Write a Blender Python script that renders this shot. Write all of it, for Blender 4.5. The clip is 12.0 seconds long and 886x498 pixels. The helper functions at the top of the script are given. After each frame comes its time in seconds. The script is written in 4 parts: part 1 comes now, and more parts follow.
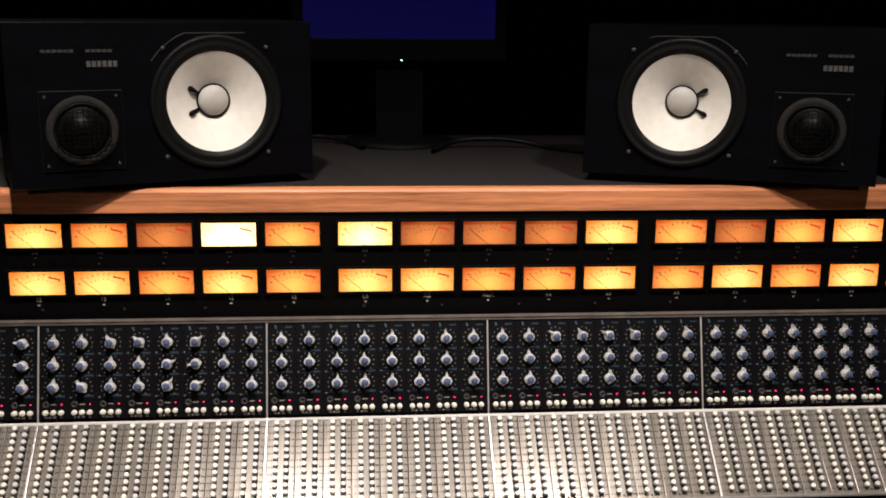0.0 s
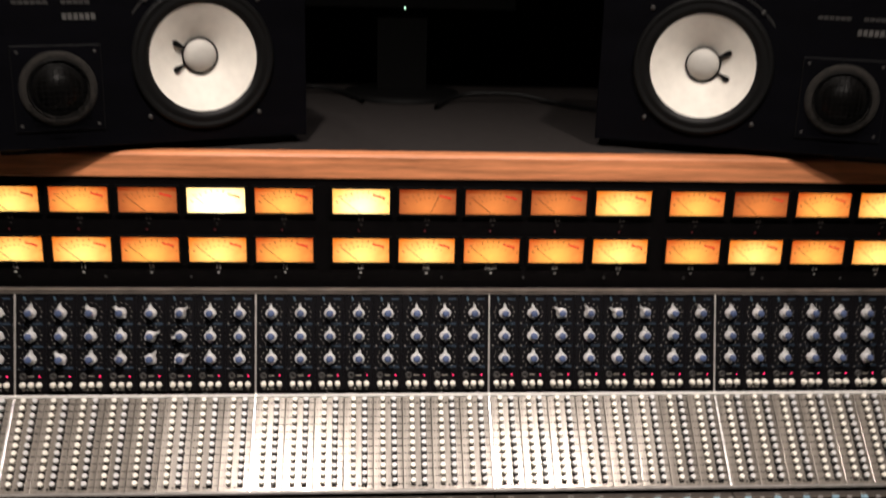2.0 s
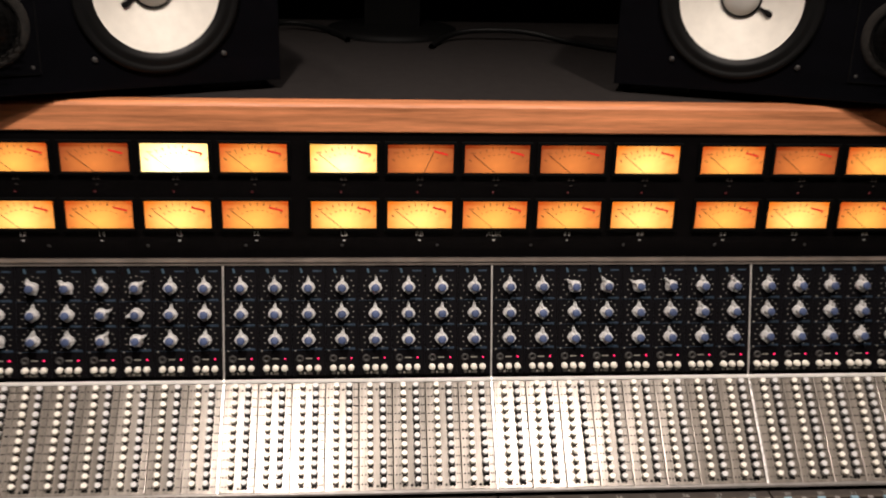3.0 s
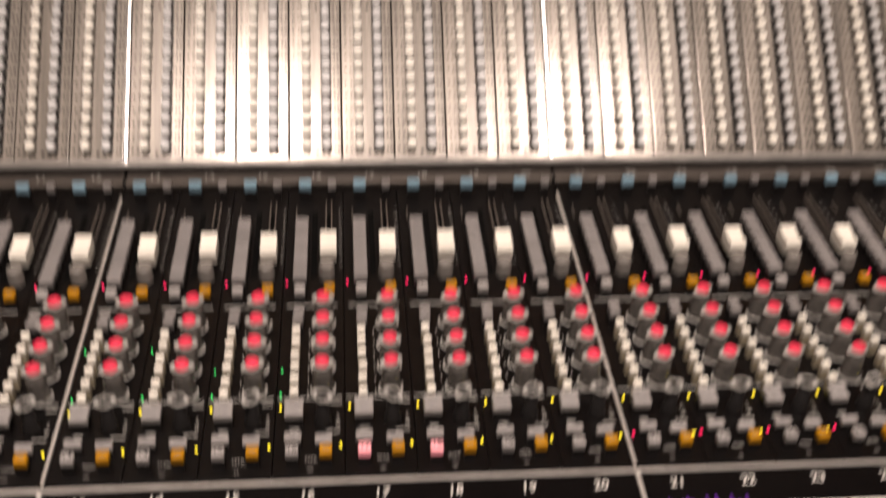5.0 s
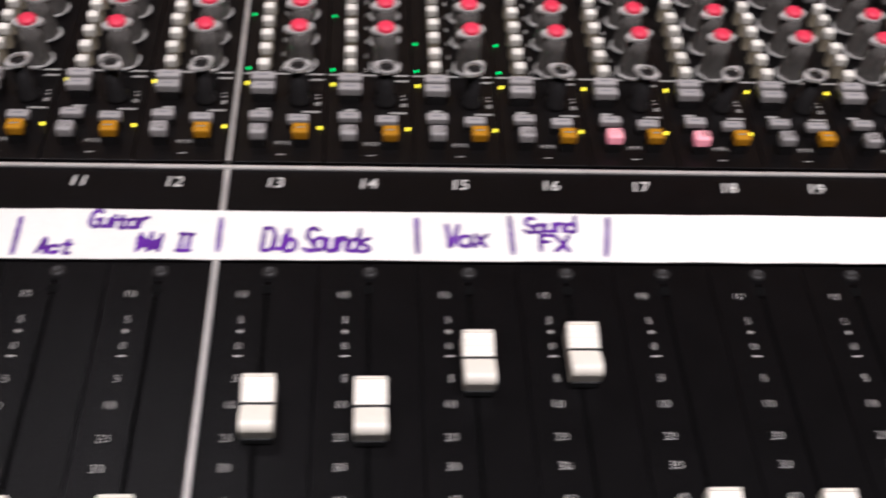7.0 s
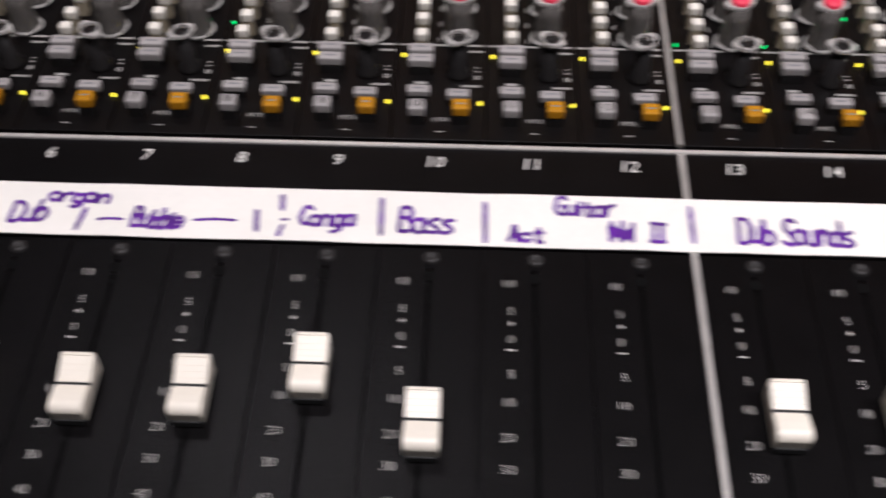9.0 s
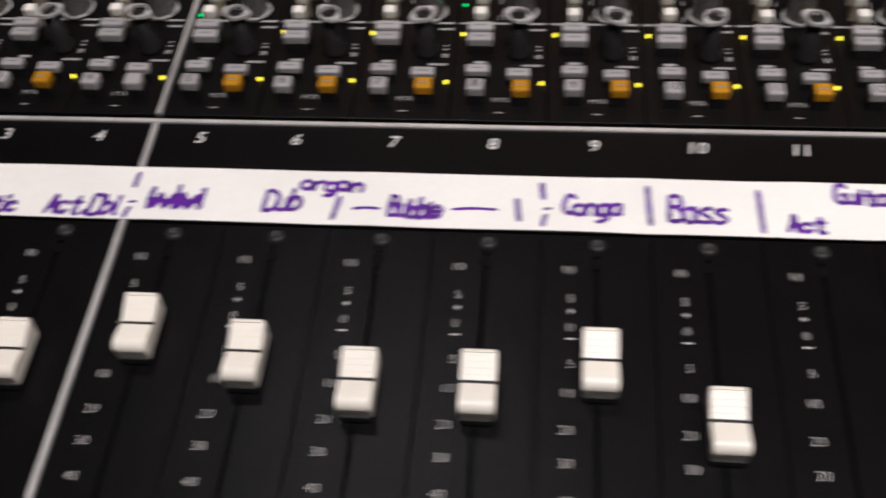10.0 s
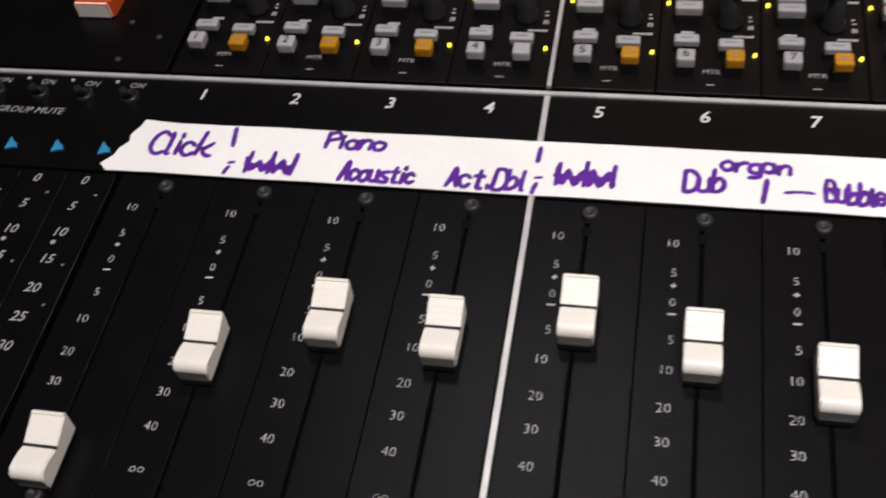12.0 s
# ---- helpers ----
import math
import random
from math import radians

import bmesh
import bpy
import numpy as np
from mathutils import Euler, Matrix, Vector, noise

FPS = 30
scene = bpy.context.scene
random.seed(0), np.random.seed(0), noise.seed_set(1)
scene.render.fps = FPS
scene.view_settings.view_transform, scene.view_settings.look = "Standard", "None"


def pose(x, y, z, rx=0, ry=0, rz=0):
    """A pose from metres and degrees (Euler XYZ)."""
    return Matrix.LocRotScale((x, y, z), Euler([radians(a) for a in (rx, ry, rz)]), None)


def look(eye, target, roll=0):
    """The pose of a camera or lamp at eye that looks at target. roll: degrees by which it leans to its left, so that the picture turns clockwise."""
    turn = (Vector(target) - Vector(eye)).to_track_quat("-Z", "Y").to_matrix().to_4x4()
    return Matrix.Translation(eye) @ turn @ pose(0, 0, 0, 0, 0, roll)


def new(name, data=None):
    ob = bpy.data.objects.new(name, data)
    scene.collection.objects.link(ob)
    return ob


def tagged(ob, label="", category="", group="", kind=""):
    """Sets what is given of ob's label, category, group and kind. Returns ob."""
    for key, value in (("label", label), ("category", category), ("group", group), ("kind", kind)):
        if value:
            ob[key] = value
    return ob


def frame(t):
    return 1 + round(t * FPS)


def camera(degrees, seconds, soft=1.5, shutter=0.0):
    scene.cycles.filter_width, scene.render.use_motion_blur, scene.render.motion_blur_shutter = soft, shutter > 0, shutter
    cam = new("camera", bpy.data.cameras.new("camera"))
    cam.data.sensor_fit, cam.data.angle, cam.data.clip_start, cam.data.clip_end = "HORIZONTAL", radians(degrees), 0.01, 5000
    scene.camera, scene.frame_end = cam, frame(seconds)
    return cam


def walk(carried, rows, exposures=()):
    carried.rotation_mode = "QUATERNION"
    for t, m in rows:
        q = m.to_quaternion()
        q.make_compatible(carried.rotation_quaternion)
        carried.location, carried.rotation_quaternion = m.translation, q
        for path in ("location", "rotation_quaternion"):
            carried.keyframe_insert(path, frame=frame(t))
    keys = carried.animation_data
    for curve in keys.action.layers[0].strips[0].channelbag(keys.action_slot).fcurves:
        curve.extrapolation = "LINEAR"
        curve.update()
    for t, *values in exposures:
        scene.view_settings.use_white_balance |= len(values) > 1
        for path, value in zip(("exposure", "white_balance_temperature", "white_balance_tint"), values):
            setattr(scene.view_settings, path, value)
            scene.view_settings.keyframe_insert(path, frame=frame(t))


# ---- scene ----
U = 0.039          # one channel's width in metres; the plan below is in channel widths
DESK = 0.80        # height of the fader panel over the floor
GAP = 0.0744       # extra width taken by each divider, in channel widths
FIRST, LAST = 1, 36

cam = camera(44.52, 12.0, soft=1.8, shutter=0.85)


def row(t, x, y, z, yaw, down, roll):
    return t, pose(x * U, y * U, DESK + z * U, 90 - down, 0, yaw) @ pose(0, 0, 0, 0, 0, roll)


PATH = [
    (0.0, -0.859, -26.653, 17.547, -4.838, 13.163, 0.630),
    (0.5, -0.726, -26.648, 16.923, -4.660, 12.235, 0.781),
    (1.0, -0.782, -26.300, 16.907, -4.743, 12.508, 0.870),
    (1.5, -1.045, -25.423, 17.559, -5.279, 14.062, 1.338),
    (2.0, -0.450, -24.018, 18.526, -4.549, 17.136, 1.599),
    (2.5, -0.033, -21.229, 18.842, -4.100, 20.492, 1.222),
    (2.7, -0.069, -20.373, 18.548, -4.571, 20.497, 1.396),
    (4.3, 0.619, -11.935, 13.831, -5.275, 26.350, 2.120),
    (4.5, 0.649, -11.156, 12.976, -4.868, 28.773, 1.698),
    (5.0, 0.117, -9.692, 11.402, -6.141, 36.924, 2.693),
    (5.5, 0.076, -9.042, 10.015, -5.726, 41.856, 2.922),
    (6.0, -0.289, -8.757, 9.050, -6.512, 45.905, 4.295),
    (6.5, -1.356, -8.406, 8.793, -7.024, 48.638, 5.001),
    (6.7, -1.871, -8.370, 8.597, -6.964, 48.540, 5.197),
    (8.3, -4.737, -7.910, 8.166, 0.096, 50.385, 1.556),
    (8.5, -5.132, -7.858, 8.220, 0.400, 51.020, 1.067),
    (9.0, -6.163, -7.700, 8.166, 2.571, 51.305, -0.408),
    (9.5, -7.060, -7.546, 7.982, 6.424, 51.487, -3.174),
    (10.0, -8.025, -7.504, 7.878, 8.856, 51.753, -5.222),
    (10.5, -9.164, -7.563, 7.764, 10.686, 51.382, -5.735),
    (11.0, -9.898, -7.581, 7.613, 14.094, 51.245, -8.065),
    (11.5, -10.674, -7.512, 7.716, 15.853, 51.799, -8.915),
    (12.0, -10.993, -7.510, 7.540, 17.731, 51.521, -9.991),
]
walk(cam, [row(*r) for r in PATH], exposures=[(0.0, 0.36, 6040, 11), (2.7, 0.24, 6220, 13), (4.5, -0.04, 6700, 17), (5.1, 0.12, 6400, 18), (5.7, 0.0, 5600, 17), (6.5, 0.0, 5450, 16), (9.5, -0.04, 5450, 15), (10.4, -0.12, 5550, 12), (11.5, 0.03, 5450, 13), (12.0, 0.12, 5450, 13)])

# ---- world and lamps ----
world = bpy.data.worlds.new("world")
scene.world = world
world.use_nodes = True
world.node_tree.nodes["Background"].inputs[0].default_value = (0.02, 0.018, 0.016, 1)
world.node_tree.nodes["Background"].inputs[1].default_value = 0.15
CEILING = 2.55
DOWNLIGHTS = [(-4.9, -9.4, 112.0, 12.0), (13.5, -9.4, 80.0, 12.0), (-16.5, 18.0, 12.0, -16.0)]
for lx, ly, power, aim in DOWNLIGHTS:
    data = bpy.data.lights.new("downlight_bulb", "SPOT")
    data.energy, data.color, data.shadow_soft_size = power, (1.0, 0.87, 0.74), 0.035
    data.spot_size, data.spot_blend = radians(90), 1.0
    bulb = new("downlight_bulb", data)
    bulb.matrix_world = look((lx * U, ly * U, CEILING - 0.03), (lx * U, (ly + aim) * U, 0))

# ---- materials ----


def surf(name, col, rough=0.5, metal=0.0, var=0.12, scale=60.0, bump=0.0, grain=900.0, emit=None, power=0.0,
         through_light=0.0, stretch=(1, 1, 1), rand=0.0, rvar=0.1, spec=0.5):
    m = bpy.data.materials.new(name)
    m.use_nodes = True
    nt = m.node_tree
    n, l = nt.nodes, nt.links
    b = n["Principled BSDF"]
    b.inputs["Metallic"].default_value = metal
    b.inputs["Roughness"].default_value = rough
    b.inputs["Transmission Weight"].default_value = through_light
    b.inputs["IOR"].default_value = 1.49
    b.inputs["Specular IOR Level"].default_value = spec
    co = n.new("ShaderNodeTexCoord")
    mp = n.new("ShaderNodeMapping")
    mp.inputs["Scale"].default_value = stretch
    l.new(co.outputs["Object"], mp.inputs["Vector"])
    big = n.new("ShaderNodeTexNoise")
    big.inputs["Scale"].default_value, big.inputs["Detail"].default_value = scale, 4
    fine = n.new("ShaderNodeTexNoise")
    fine.inputs["Scale"].default_value, fine.inputs["Detail"].default_value = grain, 3
    for t in (big, fine):
        l.new(mp.outputs["Vector"], t.inputs["Vector"])
    add = n.new("ShaderNodeMath")
    add.operation = "MULTIPLY_ADD"
    l.new(fine.outputs["Fac"], add.inputs[0])
    add.inputs[1].default_value = 0.4
    l.new(big.outputs["Fac"], add.inputs[2])
    ramp = n.new("ShaderNodeValToRGB")
    ramp.color_ramp.elements[0].position, ramp.color_ramp.elements[1].position = 0.45, 0.95
    ramp.color_ramp.elements[0].color = [c * (1 - var) for c in col] + [1]
    ramp.color_ramp.elements[1].color = [min(1, c * (1 + var)) for c in col] + [1]
    l.new(add.outputs[0], ramp.inputs["Fac"])
    last = ramp.outputs["Color"]
    if rand:
        info = n.new("ShaderNodeObjectInfo")
        rr = n.new("ShaderNodeMapRange")
        rr.inputs["To Min"].default_value, rr.inputs["To Max"].default_value = 1 - rand, 1 + rand * 0.4
        l.new(info.outputs["Random"], rr.inputs["Value"])
        hs = n.new("ShaderNodeHueSaturation")
        l.new(rr.outputs[0], hs.inputs["Value"])
        l.new(last, hs.inputs["Color"])
        last = hs.outputs["Color"]
    l.new(last, b.inputs["Base Color"])
    rm = n.new("ShaderNodeMapRange")
    rm.inputs["To Min"].default_value, rm.inputs["To Max"].default_value = max(0.02, rough - rvar), min(1, rough + rvar)
    l.new(fine.outputs["Fac"], rm.inputs["Value"])
    l.new(rm.outputs[0], b.inputs["Roughness"])
    if bump:
        bp = n.new("ShaderNodeBump")
        bp.inputs["Strength"].default_value, bp.inputs["Distance"].default_value = bump, 0.0006
        l.new(fine.outputs["Fac"], bp.inputs["Height"])
        l.new(bp.outputs[0], b.inputs["Normal"])
    if emit:
        b.inputs["Emission Color"].default_value = (*emit, 1)
        b.inputs["Emission Strength"].default_value = power
    return m


M_BLACK = surf("black_panel_paint", (0.0030, 0.0026, 0.0028), 0.31, spec=0.175, var=0.25, bump=0.12, grain=2500, rvar=0.16)
M_STRIP = surf("dark_strip_paint", (0.0032, 0.0026, 0.0026), 0.34, spec=0.22, var=0.25, bump=0.1, grain=2500)
M_EQ = surf("blue_black_panel", (0.0030, 0.0026, 0.0036), 0.5, spec=0.15, var=0.2, bump=0.1, grain=2500)
M_GROOVE = surf("dark_groove", (0.002, 0.002, 0.002), 0.7, spec=0.08)
M_ALU = surf("brushed_aluminium", (0.24, 0.214, 0.186), 0.22, 0.2, var=0.5, scale=130, bump=0.08, grain=1500, stretch=(1, 0.05, 0.05), rvar=0.07, spec=0.3, rand=0.12)
M_RAIL = surf("worn_aluminium_rail", (0.70, 0.67, 0.63), 0.42, 0.55, var=0.2, scale=50, bump=0.1)
M_DULLRAIL = surf("tarnished_rail", (0.085, 0.07, 0.058), 0.45, 0.3, var=0.2, scale=50, bump=0.1)
M_LEDGE = surf("brown_grey_ledge", (0.05, 0.042, 0.037), 0.5, var=0.2)
M_BRIGHT = surf("bright_satin_aluminium", (0.84, 0.82, 0.79), 0.35, 0.25, var=0.1)
M_LIP = surf("grey_satin_lip", (0.25, 0.235, 0.22), 0.35, 0.3, var=0.2)
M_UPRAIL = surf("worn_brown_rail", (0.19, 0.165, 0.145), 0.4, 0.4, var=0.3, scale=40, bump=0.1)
M_CHROME = surf("bright_metal", (0.72, 0.70, 0.68), 0.28, 0.8)
M_FADERSCREW = surf("dark_screw_metal", (0.028, 0.026, 0.025), 0.55, 0.3)
M_SCREW = surf("dull_screw_metal", (0.055, 0.052, 0.05), 0.55, 0.4)
M_TRIM = surf("smoky_grey_trim_knob", (0.19, 0.175, 0.16), 0.22, var=0.2)
M_TRACK = surf("dark_fader_track", (0.0012, 0.0012, 0.0012), 0.8, spec=0.03)
M_WOOD = surf("oiled_oak", (0.62, 0.24, 0.105), 0.36, var=0.55, scale=55, bump=0.3, grain=420, stretch=(0.07, 1.6, 1.6))
M_SHELF = surf("grey_shelf_laminate", (0.020, 0.017, 0.016), 0.8, spec=0.2, var=0.2, bump=0.3, grain=700)
M_CAP = surf("ivory_fader_plastic", (0.84, 0.78, 0.67), 0.42, var=0.05, bump=0.05, rand=0.05)
M_LINE = surf("black_ink_line", (0.008, 0.008, 0.008), 0.6)
M_PRINT = surf("white_silkscreen", (0.33, 0.32, 0.30), 0.6, var=0.2)
M_DOT = surf("cream_dots", (0.22, 0.205, 0.175), 0.6)
M_NUM = surf("white_channel_numbers", (0.66, 0.64, 0.60), 0.6, var=0.15)
M_SCALE = surf("white_scale_print", (0.62, 0.60, 0.56), 0.6, var=0.2)
M_DIM = surf("grey_silkscreen", (0.20, 0.20, 0.21), 0.6, var=0.15)
M_BLUEPRINT = surf("blue_silkscreen", (0.016, 0.034, 0.06), 0.6)
M_TAPE = surf("white_paper_tape", (0.84, 0.81, 0.75), 0.75, var=0.05, scale=20, bump=0.35, grain=400)
M_INK = surf("purple_marker_ink", (0.085, 0.005, 0.24), 0.6, var=0.45, scale=120)
M_GREY = surf("grey_button_plastic", (0.24, 0.225, 0.22), 0.4, var=0.1, rand=0.15)
M_LABEL = surf("pale_grey_label_plastic", (0.34, 0.32, 0.31), 0.45, var=0.1, rand=0.12)
M_WHITE = surf("cream_button_plastic", (0.84, 0.80, 0.71), 0.4, var=0.06, rand=0.1)
M_AMBER = surf("amber_button_plastic", (0.43, 0.195, 0.002), 0.45, spec=0.25, var=0.1, rand=0.1)
M_PINK = surf("lit_pink_button", (0.85, 0.4, 0.42), 0.35, emit=(1.0, 0.25, 0.3), power=0.35)
M_PALEBLUE = surf("pale_blue_button", (0.22, 0.36, 0.45), 0.4, rand=0.15)
M_BLUE = surf("blue_arrow_paint", (0.04, 0.24, 0.42), 0.5)
M_TAG = surf("dull_blue_tag", (0.045, 0.085, 0.125), 0.5)
M_RED = surf("red_knob_cap", (0.80, 0.035, 0.085), 0.55, var=0.08, rand=0.1)
M_CLEAR = surf("smoky_clear_plastic", (0.26, 0.24, 0.22), 0.12, through_light=0.62, var=0.3, scale=300)
M_STEM = surf("tan_button_stem", (0.36, 0.31, 0.22), 0.4, var=0.2, rand=0.15)
M_CLEARRIM = surf("frosted_clear_rim", (0.66, 0.64, 0.61), 0.14, through_light=0.45, var=0.25, scale=400)
M_KNOB = surf("pale_grey_knob_plastic", (0.60, 0.595, 0.59), 0.38, var=0.08, rand=0.1)
M_KNOBCAP = surf("slate_blue_knob_cap", (0.075, 0.105, 0.21), 0.4, var=0.1, rand=0.25)
M_DARKKNOB = surf("black_knob_plastic", (0.012, 0.011, 0.011), 0.38, spec=0.35)
M_CABINET = surf("black_ash_veneer", (0.0016, 0.0016, 0.0026), 0.46, spec=0.09, var=0.35, scale=30, bump=0.3, grain=500, stretch=(0.2, 1, 1.5))
M_CONE = surf("white_paper_cone", (0.86, 0.82, 0.74), 0.75, var=0.06, scale=70, bump=0.5, grain=1200)
M_DUST = surf("pale_dust_cap", (0.52, 0.50, 0.46), 0.6, var=0.06, bump=0.3)
M_RUBBER = surf("black_rubber", (0.004, 0.004, 0.004), 0.5, spec=0.2, bump=0.2)
M_TWEET = surf("grey_felt_ring", (0.009, 0.007, 0.005), 0.9, var=0.8, scale=160, bump=0.8, grain=700)
M_DOME = surf("dark_dome", (0.003, 0.0028, 0.0026), 0.42, spec=0.12)
M_MESH = surf("black_wire_mesh", (0.003, 0.003, 0.003), 0.5, spec=0.1)
M_BADGE = surf("silver_badge", (0.12, 0.115, 0.11), 0.5, 0.4)
M_ROOM = surf("dark_fabric_wall", (0.022, 0.018, 0.017), 0.9, var=0.25, scale=8, bump=0.5, grain=300)
M_FLOOR = surf("dark_carpet", (0.03, 0.026, 0.024), 0.95, var=0.3, scale=20, bump=0.7, grain=500)
M_CEIL = surf("grey_ceiling_paint", (0.12, 0.11, 0.10), 0.9, var=0.1, scale=6, bump=0.3, grain=200)
M_BEZEL = surf("black_monitor_plastic", (0.0025, 0.0025, 0.0025), 0.6, spec=0.12)
M_SCREEN = surf("blue_lit_screen", (0.004, 0.004, 0.01), 0.3, emit=(0.06, 0.045, 0.8), power=0.03)
M_LED_R = surf("red_led", (0.5, 0.01, 0.05), 0.3, emit=(1.0, 0.02, 0.12), power=1.5)
M_PEAK = surf("dim_red_peak_lamp", (0.11, 0.015, 0.018), 0.4, emit=(0.5, 0.03, 0.04), power=0.03)
M_LED_Y = surf("yellow_led", (0.7, 0.6, 0.02), 0.3, emit=(1.0, 0.80, 0.03), power=2.0)
M_LED_G = surf("green_led", (0.02, 0.5, 0.1), 0.3, emit=(0.03, 0.9, 0.16), power=1.6)
M_LED_W = surf("pale_green_led", (0.5, 0.7, 0.5), 0.3, emit=(0.6, 1.0, 0.6), power=4.0)
M_ORANGE = surf("orange_lit_button", (0.42, 0.055, 0.008), 0.35, emit=(1.0, 0.12, 0.01), power=0.05)
M_TICK = surf("meter_scale_ink", (0.10, 0.035, 0.01), 0.7, emit=(0.35, 0.10, 0.02), power=0.4)
M_REDARC = surf("meter_red_arc", (0.5, 0.015, 0.01), 0.6, emit=(0.75, 0.018, 0.012), power=0.4)


def meter_glow(name, dim, hot, power):
    """A meter face lit from behind by its bulb: brightest round the bulb at the lower middle."""
    m = bpy.data.materials.new(name)
    m.use_nodes = True
    n, l = m.node_tree.nodes, m.node_tree.links
    b = n["Principled BSDF"]
    b.inputs["Base Color"].default_value = (0.16, 0.07, 0.02, 1)
    b.inputs["Roughness"].default_value = 0.6
    co = n.new("ShaderNodeTexCoord")
    mp = n.new("ShaderNodeMapping")
    mp.inputs["Location"].default_value = (0.0, 0.008, 0.0)
    mp.inputs["Scale"].default_value = (0.75, 1.0, 1.0)
    l.new(co.outputs["Object"], mp.inputs["Vector"])
    ln = n.new("ShaderNodeVectorMath")
    ln.operation = "LENGTH"
    l.new(mp.outputs[0], ln.inputs[0])
    ns = n.new("ShaderNodeTexNoise")
    ns.inputs["Scale"].default_value = 60
    l.new(co.outputs["Object"], ns.inputs["Vector"])
    ad = n.new("ShaderNodeMath")
    ad.operation = "MULTIPLY_ADD"
    l.new(ns.outputs["Fac"], ad.inputs[0])
    ad.inputs[1].default_value = 0.012
    l.new(ln.outputs["Value"], ad.inputs[2])
    rp = n.new("ShaderNodeValToRGB")
    rp.color_ramp.elements[0].position, rp.color_ramp.elements[1].position = 0.007, 0.039
    rp.color_ramp.elements[0].color, rp.color_ramp.elements[1].color = (*hot, 1), (*dim, 1)
    l.new(ad.outputs[0], rp.inputs["Fac"])
    l.new(rp.outputs["Color"], b.inputs["Emission Color"])
    b.inputs["Emission Strength"].default_value = power
    return m


GLOW = {
    "d": meter_glow("meter_face_dim_orange", (0.27, 0.030, 0.004), (0.90, 0.25, 0.045), 0.80),
    "m": meter_glow("meter_face_orange", (0.62, 0.085, 0.008), (1.35, 0.62, 0.10), 0.90),
    "b": meter_glow("meter_face_yellow", (0.88, 0.19, 0.012), (1.5, 1.0, 0.24), 0.96),
    "h": meter_glow("meter_face_hot_yellow", (1.1, 0.52, 0.08), (1.7, 1.40, 0.62), 1.12),
    "w": meter_glow("meter_face_pale_yellow", (1.4, 0.95, 0.30), (2.0, 1.72, 1.0), 1.3),
}

# ---- mesh helpers; lengths in channel widths ----
ID = Matrix.Identity(4)


def at(x, y, z):
    return Matrix.Translation((x, y, z))


def box(bm, x, y, z, sx, sy, sz, mi=0, bevel=0.0, m=ID):
    r = bmesh.ops.create_cube(bm, size=1, matrix=m @ at(x, y, z) @ Matrix.Diagonal((sx, sy, sz, 1)))
    fs = {f for v in r["verts"] for f in v.link_faces}
    for f in fs:
        f.material_index = mi
    if bevel:
        es = {e for v in r["verts"] for e in v.link_edges}
        bmesh.ops.bevel(bm, geom=list(es), offset=bevel, segments=2, affect="EDGES", profile=0.6)


def cyl(bm, x, y, z0, z1, r0, r1, seg=16, mi=0, m=ID, smooth=True):
    r = bmesh.ops.create_cone(bm, cap_ends=True, segments=seg, radius1=r0, radius2=r1, depth=z1 - z0,
                              matrix=m @ at(x, y, (z0 + z1) / 2))
    for f in {f for v in r["verts"] for f in v.link_faces}:
        f.material_index = mi
        f.smooth = smooth and len(f.verts) == 4


def lathe(bm, prof, seg=32, mi=0, m=ID):
    """A turned shape round z from (radius, height) pairs."""
    rings = []
    for r, z in prof:
        if r < 1e-6:
            rings.append([bm.verts.new(m @ Vector((0, 0, z)))])
        else:
            rings.append([bm.verts.new(m @ Vector((r * math.cos(2 * math.pi * k / seg), r * math.sin(2 * math.pi * k / seg), z))) for k in range(seg)])
    for a, b in zip(rings, rings[1:]):
        for k in range(seg):
            k2 = (k + 1) % seg
            vs = [a[k % len(a)], a[k2 % len(a)], b[k2 % len(b)], b[k % len(b)]]
            vs = [v for i, v in enumerate(vs) if v not in vs[:i]]
            f = bm.faces.new(vs)
            f.material_index, f.smooth = mi, True


def fluted(bm, prof, lobes, depth, mi=0, m=ID):
    """A turned shape whose wall runs in and out in lobes."""
    n = lobes * 4
    rings = []
    for r, z in prof:
        ring = []
        for k in range(n):
            a, q = 2 * math.pi * k / n, r * (1 - depth * (0.5 - 0.5 * math.cos(2 * math.pi * k / 4)))
            ring.append(bm.verts.new(m @ Vector((q * math.cos(a), q * math.sin(a), z))))
        rings.append(ring)
    for a, b in zip(rings, rings[1:]):
        for k in range(n):
            f = bm.faces.new((a[k], a[(k + 1) % n], b[(k + 1) % n], b[k]))
            f.material_index, f.smooth = mi, True


def prism(bm, pts, z0, z1, mi=0, m=ID):
    """A flat outline in x and y given thickness."""
    lo = [bm.verts.new(m @ Vector((x, y, z0))) for x, y in pts]
    hi = [bm.verts.new(m @ Vector((x, y, z1))) for x, y in pts]
    fs = [bm.faces.new(hi), bm.faces.new(lo[::-1])]
    for k in range(len(pts)):
        k2 = (k + 1) % len(pts)
        fs.append(bm.faces.new((lo[k], lo[k2], hi[k2], hi[k])))
    for f in fs:
        f.material_index = mi


def profile_bar(bm, prof, x0, x1, mi=0):
    """A (y, z) outline drawn out along x."""
    a = [bm.verts.new((x0, y, z)) for y, z in prof]
    b = [bm.verts.new((x1, y, z)) for y, z in prof]
    fs = [bm.faces.new(a), bm.faces.new(b[::-1])]
    for k in range(len(prof)):
        k2 = (k + 1) % len(prof)
        fs.append(bm.faces.new((a[k2], a[k], b[k], b[k2])))
    for f in fs:
        f.material_index = mi


